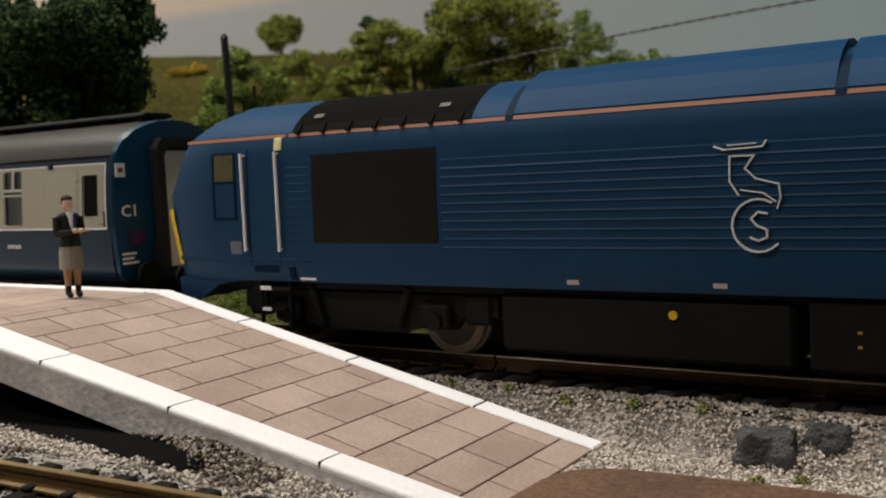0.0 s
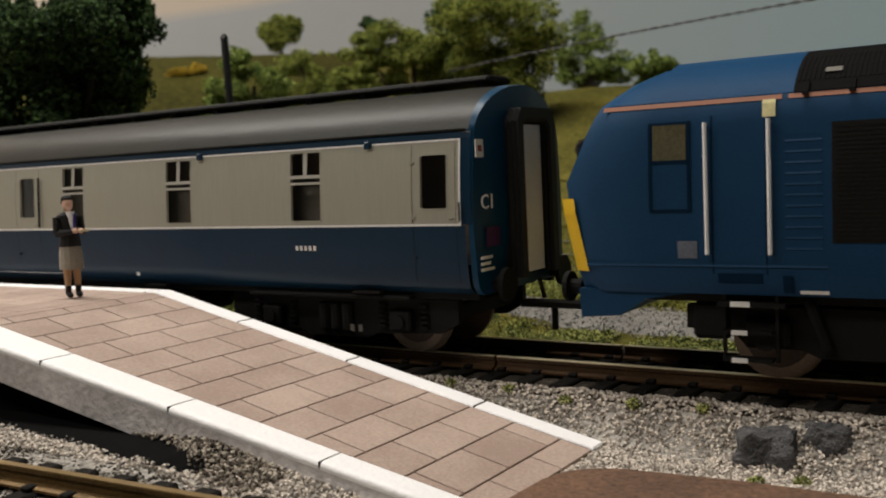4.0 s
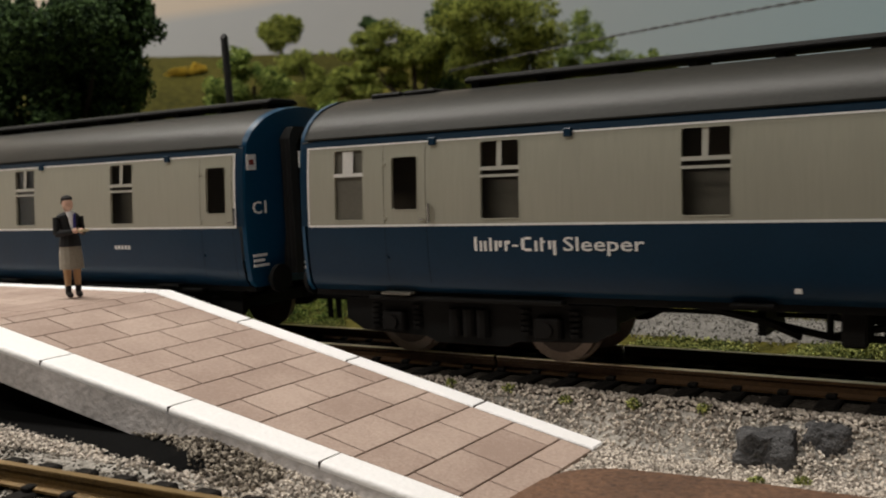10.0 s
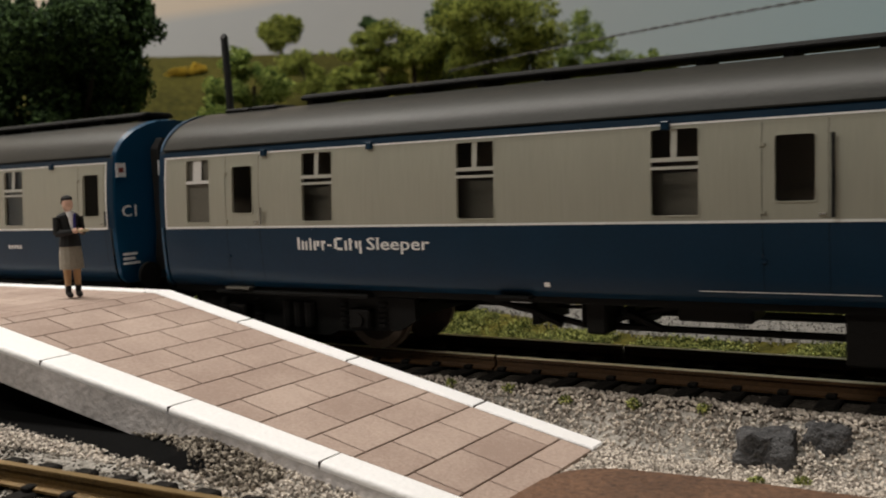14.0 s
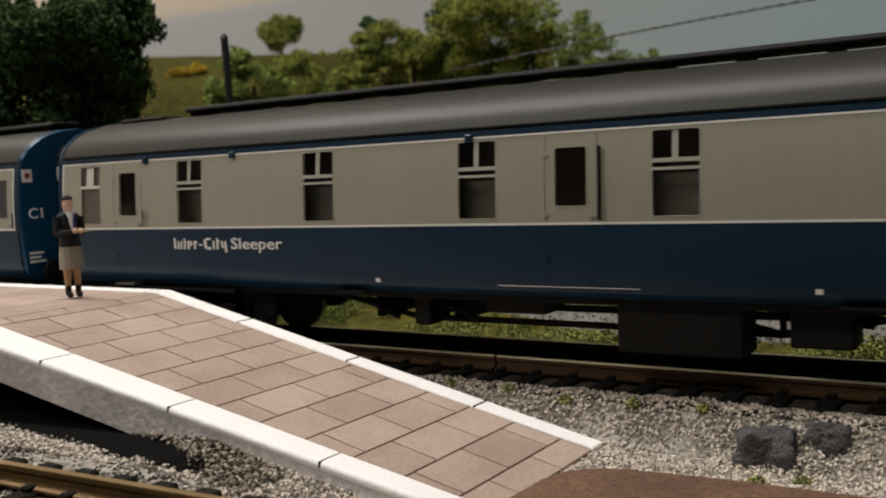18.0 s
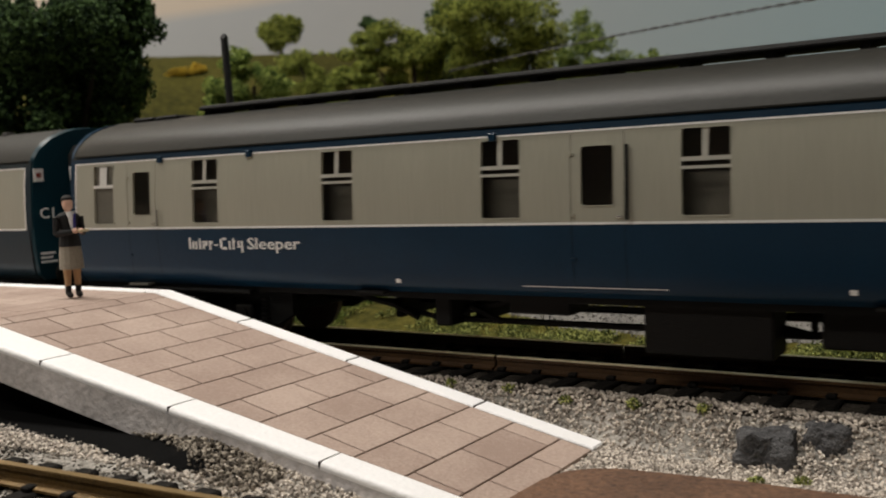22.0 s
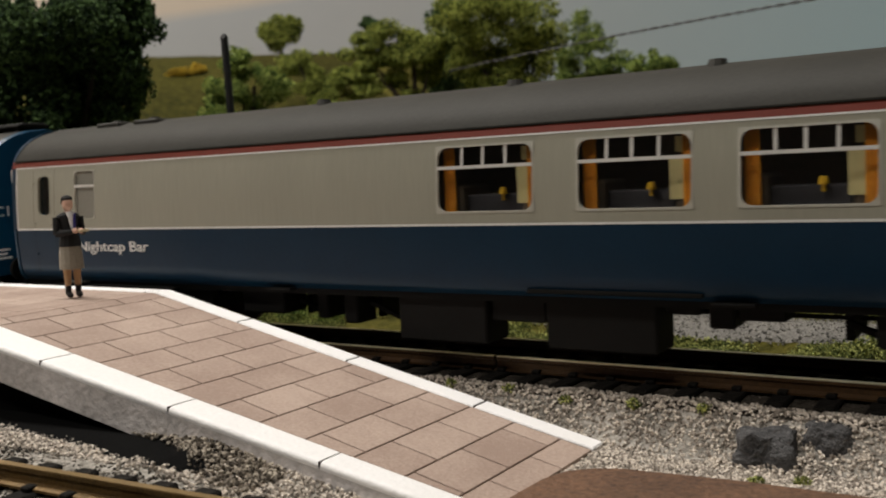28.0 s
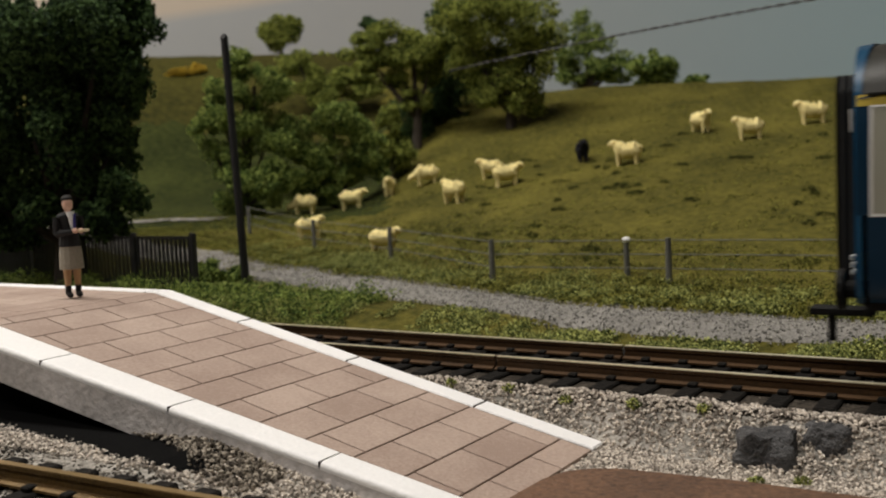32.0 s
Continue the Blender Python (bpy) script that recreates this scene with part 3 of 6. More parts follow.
def rock(x, y, z, sx, sy, sz, seed, label):
    bm = bmesh.new()
    bmesh.ops.create_icosphere(bm, subdivisions=4, radius=1)
    for v in bm.verts:
        n = 1 + 0.3 * noise.noise(v.co * 1.3 + Vector((seed, 0, 0))) + 0.07 * noise.noise(v.co * 9) + 0.12 * noise.noise(v.co * 4 + Vector((seed, 3, 0)))
        n *= 1 / max(0.72, max(abs(v.co.x), abs(v.co.y), abs(v.co.z))) ** 0.6
        v.co = Vector((v.co.x * n * sx, v.co.y * n * sy, v.co.z * n * sz))
    t = part("lump_of_rock", bm, M["rock"], smooth=True)
    t.matrix_world = pose(x * K, y * K, z * K)
    tagged(t, label, "rock")


rock(-2.82, -0.25, -0.6, 0.33, 0.3, 0.27, 3, "dark grey rough rock lying on pale ballast")
rock(-2.25, 0.0, -0.5, 0.26, 0.2, 0.22, 8, "dark grey rough rock beside the track")

# ---- trees, bushes, fences, pole, wire ----
def leaf_mat(name, lo, hi):
    return node_mat(name, lo, 0.9, var=0.3, scale=0.8, fine=5, second=hi, island=0.8, bump=0.0, spec=0.15)


M["leaf_dark"] = leaf_mat("dark_foliage", (0.02, 0.042, 0.018), (0.064, 0.108, 0.037))
M["leaf_mid"] = leaf_mat("green_foliage", (0.062, 0.112, 0.026), (0.225, 0.28, 0.07))
M["leaf_olive"] = leaf_mat("olive_foliage", (0.082, 0.112, 0.022), (0.275, 0.305, 0.068))
M["leaf_hedge"] = leaf_mat("verge_foliage", (0.115, 0.145, 0.045), (0.34, 0.355, 0.115))
M["bark"] = node_mat("dark_bark", (0.05, 0.038, 0.028), 0.9, var=0.3, bump=0.5)


def leaves(rs, lobes, count, size):
    """Small leaf tufts over and inside rounded lobes (centre, radii)."""
    w = np.array([r[0] * r[1] + r[1] * r[2] for _, r in lobes])
    pick = rs.choice(len(lobes), count, p=w / w.sum())
    d = rs.normal(size=(count, 3))
    d /= np.linalg.norm(d, axis=1)[:, None]
    c, r = np.array([l[0] for l in lobes])[pick], np.array([l[1] for l in lobes])[pick]
    pos = c + d * r * rs.uniform(0.5, 1.1, (count, 1))
    base = np.array([(1, 1, 1), (1, -1, -1), (-1, 1, -1), (-1, -1, 1)], float) * 0.72
    tri = np.array([(0, 1, 2), (0, 3, 1), (0, 2, 3), (1, 3, 2)])
    q, _ = np.linalg.qr(rs.normal(size=(count, 3, 3)))
    sc = size * rs.uniform(0.5, 1.4, (count, 1, 1)) * rs.uniform(0.5, 1.2, (count, 4, 1))
    v = (base[None] * sc) @ q + pos[:, None, :]
    return v.reshape(-1, 3), (tri[None] + (np.arange(count) * 4)[:, None, None]).reshape(-1, 3)


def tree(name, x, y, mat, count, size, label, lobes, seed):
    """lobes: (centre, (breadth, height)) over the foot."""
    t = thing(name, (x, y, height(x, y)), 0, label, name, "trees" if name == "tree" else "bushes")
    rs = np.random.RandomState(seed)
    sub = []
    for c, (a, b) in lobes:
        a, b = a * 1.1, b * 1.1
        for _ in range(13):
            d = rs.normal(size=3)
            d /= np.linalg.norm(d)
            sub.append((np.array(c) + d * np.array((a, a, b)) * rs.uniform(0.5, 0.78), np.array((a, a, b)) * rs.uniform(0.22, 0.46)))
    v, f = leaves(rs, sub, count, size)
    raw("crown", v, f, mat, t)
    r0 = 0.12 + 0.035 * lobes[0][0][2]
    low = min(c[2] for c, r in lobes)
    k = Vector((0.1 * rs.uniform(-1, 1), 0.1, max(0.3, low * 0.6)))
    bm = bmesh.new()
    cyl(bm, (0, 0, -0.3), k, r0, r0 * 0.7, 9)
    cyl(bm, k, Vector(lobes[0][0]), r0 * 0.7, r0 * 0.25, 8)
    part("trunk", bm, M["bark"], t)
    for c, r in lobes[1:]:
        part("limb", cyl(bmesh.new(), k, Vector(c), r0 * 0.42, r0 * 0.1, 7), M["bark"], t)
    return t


def place(px, d):
    """A spot on the land by bearing (degrees left of the line of sight along y) and distance from the eye."""
    return -d * math.sin(math.radians(px)), -10.564 + d * math.cos(math.radians(px))


M["gorse"] = node_mat("gorse_yellow", (0.2, 0.14, 0.012), 0.9, var=0.3, second=(0.42, 0.28, 0.015), island=0.6, bump=0)
SEEDS = iter(range(1, 100))


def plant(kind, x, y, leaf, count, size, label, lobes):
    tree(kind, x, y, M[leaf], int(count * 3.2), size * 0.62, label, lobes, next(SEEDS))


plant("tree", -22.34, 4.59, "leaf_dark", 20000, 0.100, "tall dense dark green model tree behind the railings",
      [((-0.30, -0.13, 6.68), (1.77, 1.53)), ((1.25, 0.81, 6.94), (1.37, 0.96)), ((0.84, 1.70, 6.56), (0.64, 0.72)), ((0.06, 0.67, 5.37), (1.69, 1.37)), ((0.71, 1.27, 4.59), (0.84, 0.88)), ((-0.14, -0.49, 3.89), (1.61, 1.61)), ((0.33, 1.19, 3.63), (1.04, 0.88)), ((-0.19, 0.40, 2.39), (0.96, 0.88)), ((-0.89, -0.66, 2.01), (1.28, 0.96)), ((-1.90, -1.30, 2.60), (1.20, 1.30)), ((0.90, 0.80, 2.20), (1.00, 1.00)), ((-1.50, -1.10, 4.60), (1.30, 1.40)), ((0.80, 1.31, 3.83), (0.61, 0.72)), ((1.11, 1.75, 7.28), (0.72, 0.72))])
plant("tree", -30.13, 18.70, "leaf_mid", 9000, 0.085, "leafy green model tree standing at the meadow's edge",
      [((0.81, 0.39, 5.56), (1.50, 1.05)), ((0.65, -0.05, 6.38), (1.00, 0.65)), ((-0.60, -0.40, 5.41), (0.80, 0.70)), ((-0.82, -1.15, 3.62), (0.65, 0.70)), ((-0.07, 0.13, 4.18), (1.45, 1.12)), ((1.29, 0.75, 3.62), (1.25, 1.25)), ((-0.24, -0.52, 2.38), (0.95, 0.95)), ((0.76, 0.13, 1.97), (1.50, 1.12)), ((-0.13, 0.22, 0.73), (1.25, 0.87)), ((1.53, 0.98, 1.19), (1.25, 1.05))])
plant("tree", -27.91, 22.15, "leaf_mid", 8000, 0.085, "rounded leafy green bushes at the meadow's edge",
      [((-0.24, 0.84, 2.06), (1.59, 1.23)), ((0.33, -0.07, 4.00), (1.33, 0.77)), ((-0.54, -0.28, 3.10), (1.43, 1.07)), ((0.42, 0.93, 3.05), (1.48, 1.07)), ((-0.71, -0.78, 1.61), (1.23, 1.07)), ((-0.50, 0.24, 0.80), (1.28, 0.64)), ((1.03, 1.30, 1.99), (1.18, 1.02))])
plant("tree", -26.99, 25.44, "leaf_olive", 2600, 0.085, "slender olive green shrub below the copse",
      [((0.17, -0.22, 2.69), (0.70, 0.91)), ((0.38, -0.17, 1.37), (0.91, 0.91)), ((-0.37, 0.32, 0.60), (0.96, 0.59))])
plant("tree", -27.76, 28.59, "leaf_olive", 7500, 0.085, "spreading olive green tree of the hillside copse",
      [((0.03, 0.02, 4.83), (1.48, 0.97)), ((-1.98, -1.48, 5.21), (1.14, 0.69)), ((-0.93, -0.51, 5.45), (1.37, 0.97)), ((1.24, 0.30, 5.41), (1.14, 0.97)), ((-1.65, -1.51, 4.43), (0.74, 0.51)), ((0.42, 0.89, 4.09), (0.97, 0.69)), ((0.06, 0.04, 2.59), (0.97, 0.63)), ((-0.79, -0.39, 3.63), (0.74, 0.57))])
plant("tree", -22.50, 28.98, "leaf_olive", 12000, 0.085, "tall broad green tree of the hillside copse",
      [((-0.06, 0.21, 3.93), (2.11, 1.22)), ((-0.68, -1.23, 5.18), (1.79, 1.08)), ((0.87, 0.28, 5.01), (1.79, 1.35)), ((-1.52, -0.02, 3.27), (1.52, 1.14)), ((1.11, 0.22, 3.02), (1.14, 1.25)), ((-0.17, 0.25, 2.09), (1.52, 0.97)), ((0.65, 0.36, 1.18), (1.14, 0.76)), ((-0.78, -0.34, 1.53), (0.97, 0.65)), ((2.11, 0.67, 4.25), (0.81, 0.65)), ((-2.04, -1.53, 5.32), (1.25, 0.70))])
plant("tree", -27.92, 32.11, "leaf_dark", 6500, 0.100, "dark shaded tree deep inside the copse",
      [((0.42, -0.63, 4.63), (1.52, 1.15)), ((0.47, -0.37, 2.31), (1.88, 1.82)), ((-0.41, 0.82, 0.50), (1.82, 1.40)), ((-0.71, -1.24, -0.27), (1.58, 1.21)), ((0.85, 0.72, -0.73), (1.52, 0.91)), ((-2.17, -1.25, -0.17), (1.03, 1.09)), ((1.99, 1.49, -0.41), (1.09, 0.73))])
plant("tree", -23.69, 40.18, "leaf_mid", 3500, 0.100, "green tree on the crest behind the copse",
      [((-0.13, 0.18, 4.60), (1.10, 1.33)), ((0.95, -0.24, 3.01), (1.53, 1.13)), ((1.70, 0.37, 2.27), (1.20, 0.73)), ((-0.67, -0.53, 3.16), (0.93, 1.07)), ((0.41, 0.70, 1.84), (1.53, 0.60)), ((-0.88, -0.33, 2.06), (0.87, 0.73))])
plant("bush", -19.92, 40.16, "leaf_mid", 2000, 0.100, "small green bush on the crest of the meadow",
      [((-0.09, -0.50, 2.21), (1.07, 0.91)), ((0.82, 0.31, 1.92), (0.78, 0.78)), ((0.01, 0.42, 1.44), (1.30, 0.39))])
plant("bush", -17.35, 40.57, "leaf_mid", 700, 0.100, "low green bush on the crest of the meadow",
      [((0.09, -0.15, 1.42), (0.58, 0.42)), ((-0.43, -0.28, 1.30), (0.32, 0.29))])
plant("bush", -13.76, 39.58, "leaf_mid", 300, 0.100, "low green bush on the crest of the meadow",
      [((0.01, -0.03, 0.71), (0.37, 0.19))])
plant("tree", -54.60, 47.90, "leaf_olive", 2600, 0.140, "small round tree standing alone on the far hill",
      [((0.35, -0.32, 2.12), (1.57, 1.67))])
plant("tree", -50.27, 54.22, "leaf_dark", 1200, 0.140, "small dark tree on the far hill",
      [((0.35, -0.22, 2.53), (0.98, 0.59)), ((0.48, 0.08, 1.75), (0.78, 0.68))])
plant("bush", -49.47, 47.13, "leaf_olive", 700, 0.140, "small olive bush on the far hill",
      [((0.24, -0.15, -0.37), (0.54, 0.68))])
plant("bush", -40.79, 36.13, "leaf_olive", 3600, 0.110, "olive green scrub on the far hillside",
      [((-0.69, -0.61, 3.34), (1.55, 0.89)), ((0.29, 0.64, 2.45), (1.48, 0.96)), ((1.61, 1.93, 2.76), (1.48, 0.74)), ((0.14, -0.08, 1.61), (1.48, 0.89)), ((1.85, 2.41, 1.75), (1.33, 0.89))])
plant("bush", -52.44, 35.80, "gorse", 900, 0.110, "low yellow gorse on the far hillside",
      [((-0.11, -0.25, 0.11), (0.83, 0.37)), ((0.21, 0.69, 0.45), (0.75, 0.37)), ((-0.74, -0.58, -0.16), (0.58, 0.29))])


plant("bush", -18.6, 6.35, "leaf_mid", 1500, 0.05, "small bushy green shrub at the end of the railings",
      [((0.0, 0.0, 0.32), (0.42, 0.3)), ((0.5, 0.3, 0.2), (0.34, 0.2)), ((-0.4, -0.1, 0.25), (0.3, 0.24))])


def verge():
    """Low scrub between line and path, and along the meadow fence."""
    rs = np.random.RandomState(11)
    sp = []
    for _ in range(3400):
        x = rs.uniform(-24, 4)
        if noise.noise((x * 0.9, rs.rand() * 0.4, 6)) < -0.12:
            continue
        m, h = path_mid(x)
        if rs.rand() < 0.55:
            lo, hi = 3.1, m - h
            if hi - lo < 0.15:
                lo = hi - 0.2
            y = rs.uniform(lo, hi)
            hgt = 0.05 + 0.16 * max(0, noise.noise((x * 0.7, y * 0.7, 9)))
        else:
            y = m + h + 0.1 + abs(rs.normal()) * 1.6
            hgt = 0.08 + 0.3 * max(0, noise.noise((x * 0.5, y * 0.5, 4)))
        sp.append((np.array((x, y, height(x, y) + hgt * 0.4)), np.array((0.2, 0.2, hgt))))
    v, f = leaves(rs, sp, 120000, 0.021)
    tagged(raw("verge_scrub", v, f, M["leaf_hedge"]), "low yellow-green scrub along the path", "scrub", kind="stuff")
    sp = []
    for _ in range(500):
        x, y = rs.uniform(-34, -12), rs.uniform(3.2, 5.2)
        sp.append((np.array((x, y, height(x, y) + 0.1)), np.array((0.3, 0.25, rs.uniform(0.1, 0.4)))))
    v, f = leaves(rs, sp, 36000, 0.024)
    tagged(raw("railing_scrub", v, f, M["leaf_mid"]), "green scrub at the foot of the railings", "scrub", kind="stuff")
    # small tufts in the ballast shoulder
    sp = []
    for x, y in ((-5.35, -0.05), (-4.45, -0.02), (-6.2, 0.0), (-3.6, 0.0), (-2.35, -0.75), (-2.75, -0.95), (-7.1, 0.0)):
        sp.append((np.array((x, y, height(x, y) + 0.03)), np.array((0.09, 0.06, 0.07))))
    v, f = leaves(rs, sp, 700, 0.018)
    tagged(raw("track_tufts", v, f, M["leaf_hedge"]), "small yellow-green tufts growing in the ballast", "grass", kind="stuff")
    # tufts on the meadow
    sp = []
    for _ in range(2600):
        x, y = rs.uniform(-36, 6), 8.7 + 27 * rs.rand() ** 1.6
        sp.append((np.array((x, y, height(x, y) + 0.02)), np.array((0.25, 0.25, 0.07))))
    for _ in range(2600):
        x = rs.uniform(-30, 4)
        y = path_mid(x)[0] + path_mid(x)[1] + 0.2 + 6.5 * rs.rand() ** 1.8
        sp.append((np.array((x, y, height(x, y) + 0.03)), np.array((0.3, 0.3, 0.08))))
    clumps = [(-9.9, 22.3), (-9.5, 22.2), (-12.5, 18.9), (-12.1, 19.0), (-11.3, 19.2), (-10.5, 11.8), (-15.2, 22.6), (-16.0, 21.0)] + [(rs.uniform(-20, 2), 10.5 + 17 * rs.rand()) for _ in range(70)]
    cs = [(np.array((x, y, height(x, y) + 0.02)), np.array((0.12 + 0.2 * rs.rand(), 0.15, 0.1))) for x, y in clumps]
    cv, cf = leaves(rs, cs, 9000, 0.024)
    tagged(raw("meadow_clumps", cv, cf, node_mat("dark_meadow_clump", (0.028, 0.034, 0.009), 0.95, var=0.3, second=(0.06, 0.066, 0.016), island=0.8, bump=0, spec=0.1)), "dark rough grass clumps on the meadow", "grass", kind="stuff")
    v, f = leaves(rs, sp, 120000, 0.022)
    tagged(raw("meadow_tufts", v, f, node_mat("meadow_tuft", (0.055, 0.065, 0.014), 0.95, var=0.3, second=(0.19, 0.185, 0.042), island=0.8, bump=0, spec=0.1)), "dull green grass tufts on the meadow", "grass", kind="stuff")


verge()
M["iron"] = node_mat("black_iron_paint", (0.012, 0.012, 0.013), 0.5, var=0.3, bump=0.1)
M["grey_wood"] = node_mat("weathered_grey_post", (0.14, 0.14, 0.13), 0.9, var=0.25, bump=0.4)


def railings():
    t = thing("railings", (0, 5.15, 0.0), 0, "black iron railings beside the platform", "fence")
    x1 = -17.93
    bar = None
    x = x1
    while x > -36:
        part("post", a_box(x - 0.07, x + 0.07, -0.07, 0.07, -0.1, 1.42, bevel=0.02), M["iron"], t)
        part("rail", a_box(x - 2.13, x - 0.07, -0.03, 0.03, 1.26, 1.33), M["iron"], t)
        part("rail", a_box(x - 2.13, x - 0.07, -0.03, 0.03, 0.14, 0.2), M["iron"], t)
        for k in range(1, 14):
            if bar is None:
                bar = part("bar", cyl(bmesh.new(), (0, 0, 0.1), (0, 0, 1.3), 0.048, seg=6), M["iron"], t)
                bar.location.x = (x - k * 0.157) * K
            else:
                o = new("bar", bar.data)
                o.parent, o.location.x = t, (x - k * 0.157) * K
        x -= 2.2


railings()


def meadow_fence():
    t = thing("wire_fence", (0, 0, 0), 0, "weathered grey posts with thin wires along the meadow", "fence")
    spots = [(-3.6, 8.5), (-7.21, 8.57), (-11.5, 8.5), (-17.2, 12.1), (-22.0, 14.1), (-26, 15.0)]
    prev = None
    for x, y in spots:
        z = height(x, y)
        part("post", cyl(bmesh.new(), (x, y, z - 0.2), (x, y, z + 1.0), 0.075, 0.065, 8), M["grey_wood"], t)
        if prev:
            for h in (0.35, 0.65, 0.95):
                part("wire", cyl(bmesh.new(), (prev[0], prev[1], prev[2] + h), (x, y, z + h), 0.012, seg=4), M["grey_wood"], t)
        prev = (x, y, z)
    x, y = -8.56, 9.54
    p = thing("marker_post", (x, y, height(x, y)), 0, "short grey post with a white cap", "post")
    part("post", cyl(bmesh.new(), (0, 0, -0.2), (0, 0, 0.8), 0.07, seg=8), M["grey_wood"], p)
    part("cap", ball(bmesh.new(), (0, 0, 0.84), 0.1, 0.1, 0.07), M["edge_white"], p, "white cap")


meadow_fence()


def pole():
    t = thing("telegraph_pole", (-16.24, 5.19, -0.05), 0, "slim black telegraph pole beside the line", "pole")
    part("mast", cyl(bmesh.new(), (0, 0, -0.1), (-0.2, 0.0, 5.95), 0.1, 0.085, 10), M["iron"], t)
    part("cap", cyl(bmesh.new(), (-0.2, 0, 5.95), (-0.2, 0, 6.05), 0.1, 0.05, 10), M["iron"], t)


pole()


def wire():
    t = thing("overhead_cable", (0, 0, 0), 0, "thin black twisted cable strung over the meadow", "cable")
    p, q = Vector((-22.6, 24.1, 6.9)), Vector((-1.0, 16.6, 6.9))
    for turn in (0.0, math.pi):
        bm = bmesh.new()
        rings = []
        for i in range(260):
            s = i / 259
            w = p.lerp(q, s)
            a = s * 150 + turn
            w += Vector((0, math.cos(a) * 0.026, 0.6 * s * (1 - s) + math.sin(a) * 0.026))
            rings.append([bm.verts.new(w + Vector((0, math.cos(b) * 0.022, math.sin(b) * 0.022))) for b in (0.3, 1.87, 3.44, 5.01)])
        for u, v in zip(rings, rings[1:]):
            for k in range(4):
                bm.faces.new((u[k], u[(k + 1) % 4], v[(k + 1) % 4], v[k]))
        part("strand", bm, M["iron"], t)


wire()

# ---- sheep ----
M["fleece"] = node_mat("cream_fleece", (0.84, 0.71, 0.33), 0.9, var=0.14, scale=3, bump=0.8, bump_scale=8, spec=0.15)
M["black_fleece"] = node_mat("black_fleece", (0.015, 0.015, 0.02), 0.9, var=0.2, bump=0.6, bump_scale=8, spec=0.15)


def sheep(fleece, label, grazing=False):
    t = thing("sheep", (0, 0, 0), 0, label, "sheep", "flock on the meadow")
    bm = bmesh.new()
    ball(bm, (0, 0, 0.46), 0.44, 0.27, 0.28, 16, 10)
    ball(bm, (-0.25, 0, 0.47), 0.23, 0.28, 0.285, 12, 8)
    ball(bm, (0.23, 0, 0.5), 0.23, 0.26, 0.29, 12, 8)
    for v in bm.verts:
        v.co *= 1 + 0.2 * noise.noise(v.co * 9)
    part("body", bm, fleece, t, smooth=True)
    hx, hz = (0.6, 0.3) if grazing else (0.47, 0.73)
    bm = bmesh.new()
    cyl(bm, (0.24, 0, 0.52), (hx - 0.03, 0, hz - 0.01), 0.22, 0.14, 10)
    part("neck", bm, fleece, t, smooth=True)
    bm = bmesh.new()
    ball(bm, (hx + 0.05, 0, hz), 0.17, 0.105, 0.12, 10, 8, turn=Matrix.Rotation(1.1 if grazing else 0.45, 4, "Y"))
    h = part("head", bm, fleece, t, smooth=True)
    for s in (-1, 1):
        part("ear", ball(bmesh.new(), (hx - 0.01, s * 0.12, hz + 0.05), 0.03, 0.08, 0.03, 8, 6), fleece, h)
    for x, y in ((0.3, 0.11), (0.3, -0.11), (-0.33, 0.12), (-0.33, -0.12)):
        lg = bmesh.new()
        cyl(lg, (x, y, 0.42), (x + 0.02, y, 0.16), 0.11, 0.07, 7)
        cyl(lg, (x + 0.02, y, 0.18), (x, y, -0.05), 0.07, 0.055, 7)
        part("leg", lg, fleece, t)
    part("tail", ball(bmesh.new(), (-0.47, 0, 0.52), 0.05, 0.05, 0.13, 8, 6), fleece, t)
    return t


def flock():
    # x, y, heading, size; the first two graze
    spots = [(-27.4, 19.7, 205, 1.05), (-22.9, 22.4, 212, 1.05), (-25.9, 21.0, 32, 1.05), (-26.9, 22.2, 40, 0.8), (-24.9, 22.4, 300, 0.98), (-23.3, 15.3, 60, 0.95), (-18.7, 13.7, 20, 0.95),
             (-19.5, 19.2, 165, 1.05), (-19.8, 22.5, 205, 0.95), (-18.3, 21.1, 40, 1.05), (-14.0, 22.7, 188, 1.08), (-12.6, 26.8, 325, 1.0), (-10.2, 25.2, 200, 1.0), (-8.4, 27.1, 202, 1.05), (-6.6, 29.3, 206, 1.1)]
    graze = sheep(M["fleece"], "cream woolly model sheep grazing on the grass", True)
    first = sheep(M["fleece"], "cream woolly model sheep standing on the grass")
    for i, (x, y, turn, s) in enumerate(spots):
        m = pose(x * K, y * K, (height(x, y)) * K, 0, 0, turn)
        o = graze if i == 0 else first if i == 2 else copy_thing(graze if i == 1 else first, m)
        o.matrix_world = m @ Matrix.Scale(s, 4)
    x, y = -16.4, 23.9
    sheep(M["black_fleece"], "small black model sheep among the cream flock").matrix_world = pose(x * K, y * K, height(x, y) * K, 0, 0, 300) @ Matrix.Scale(1.0, 4)


flock()

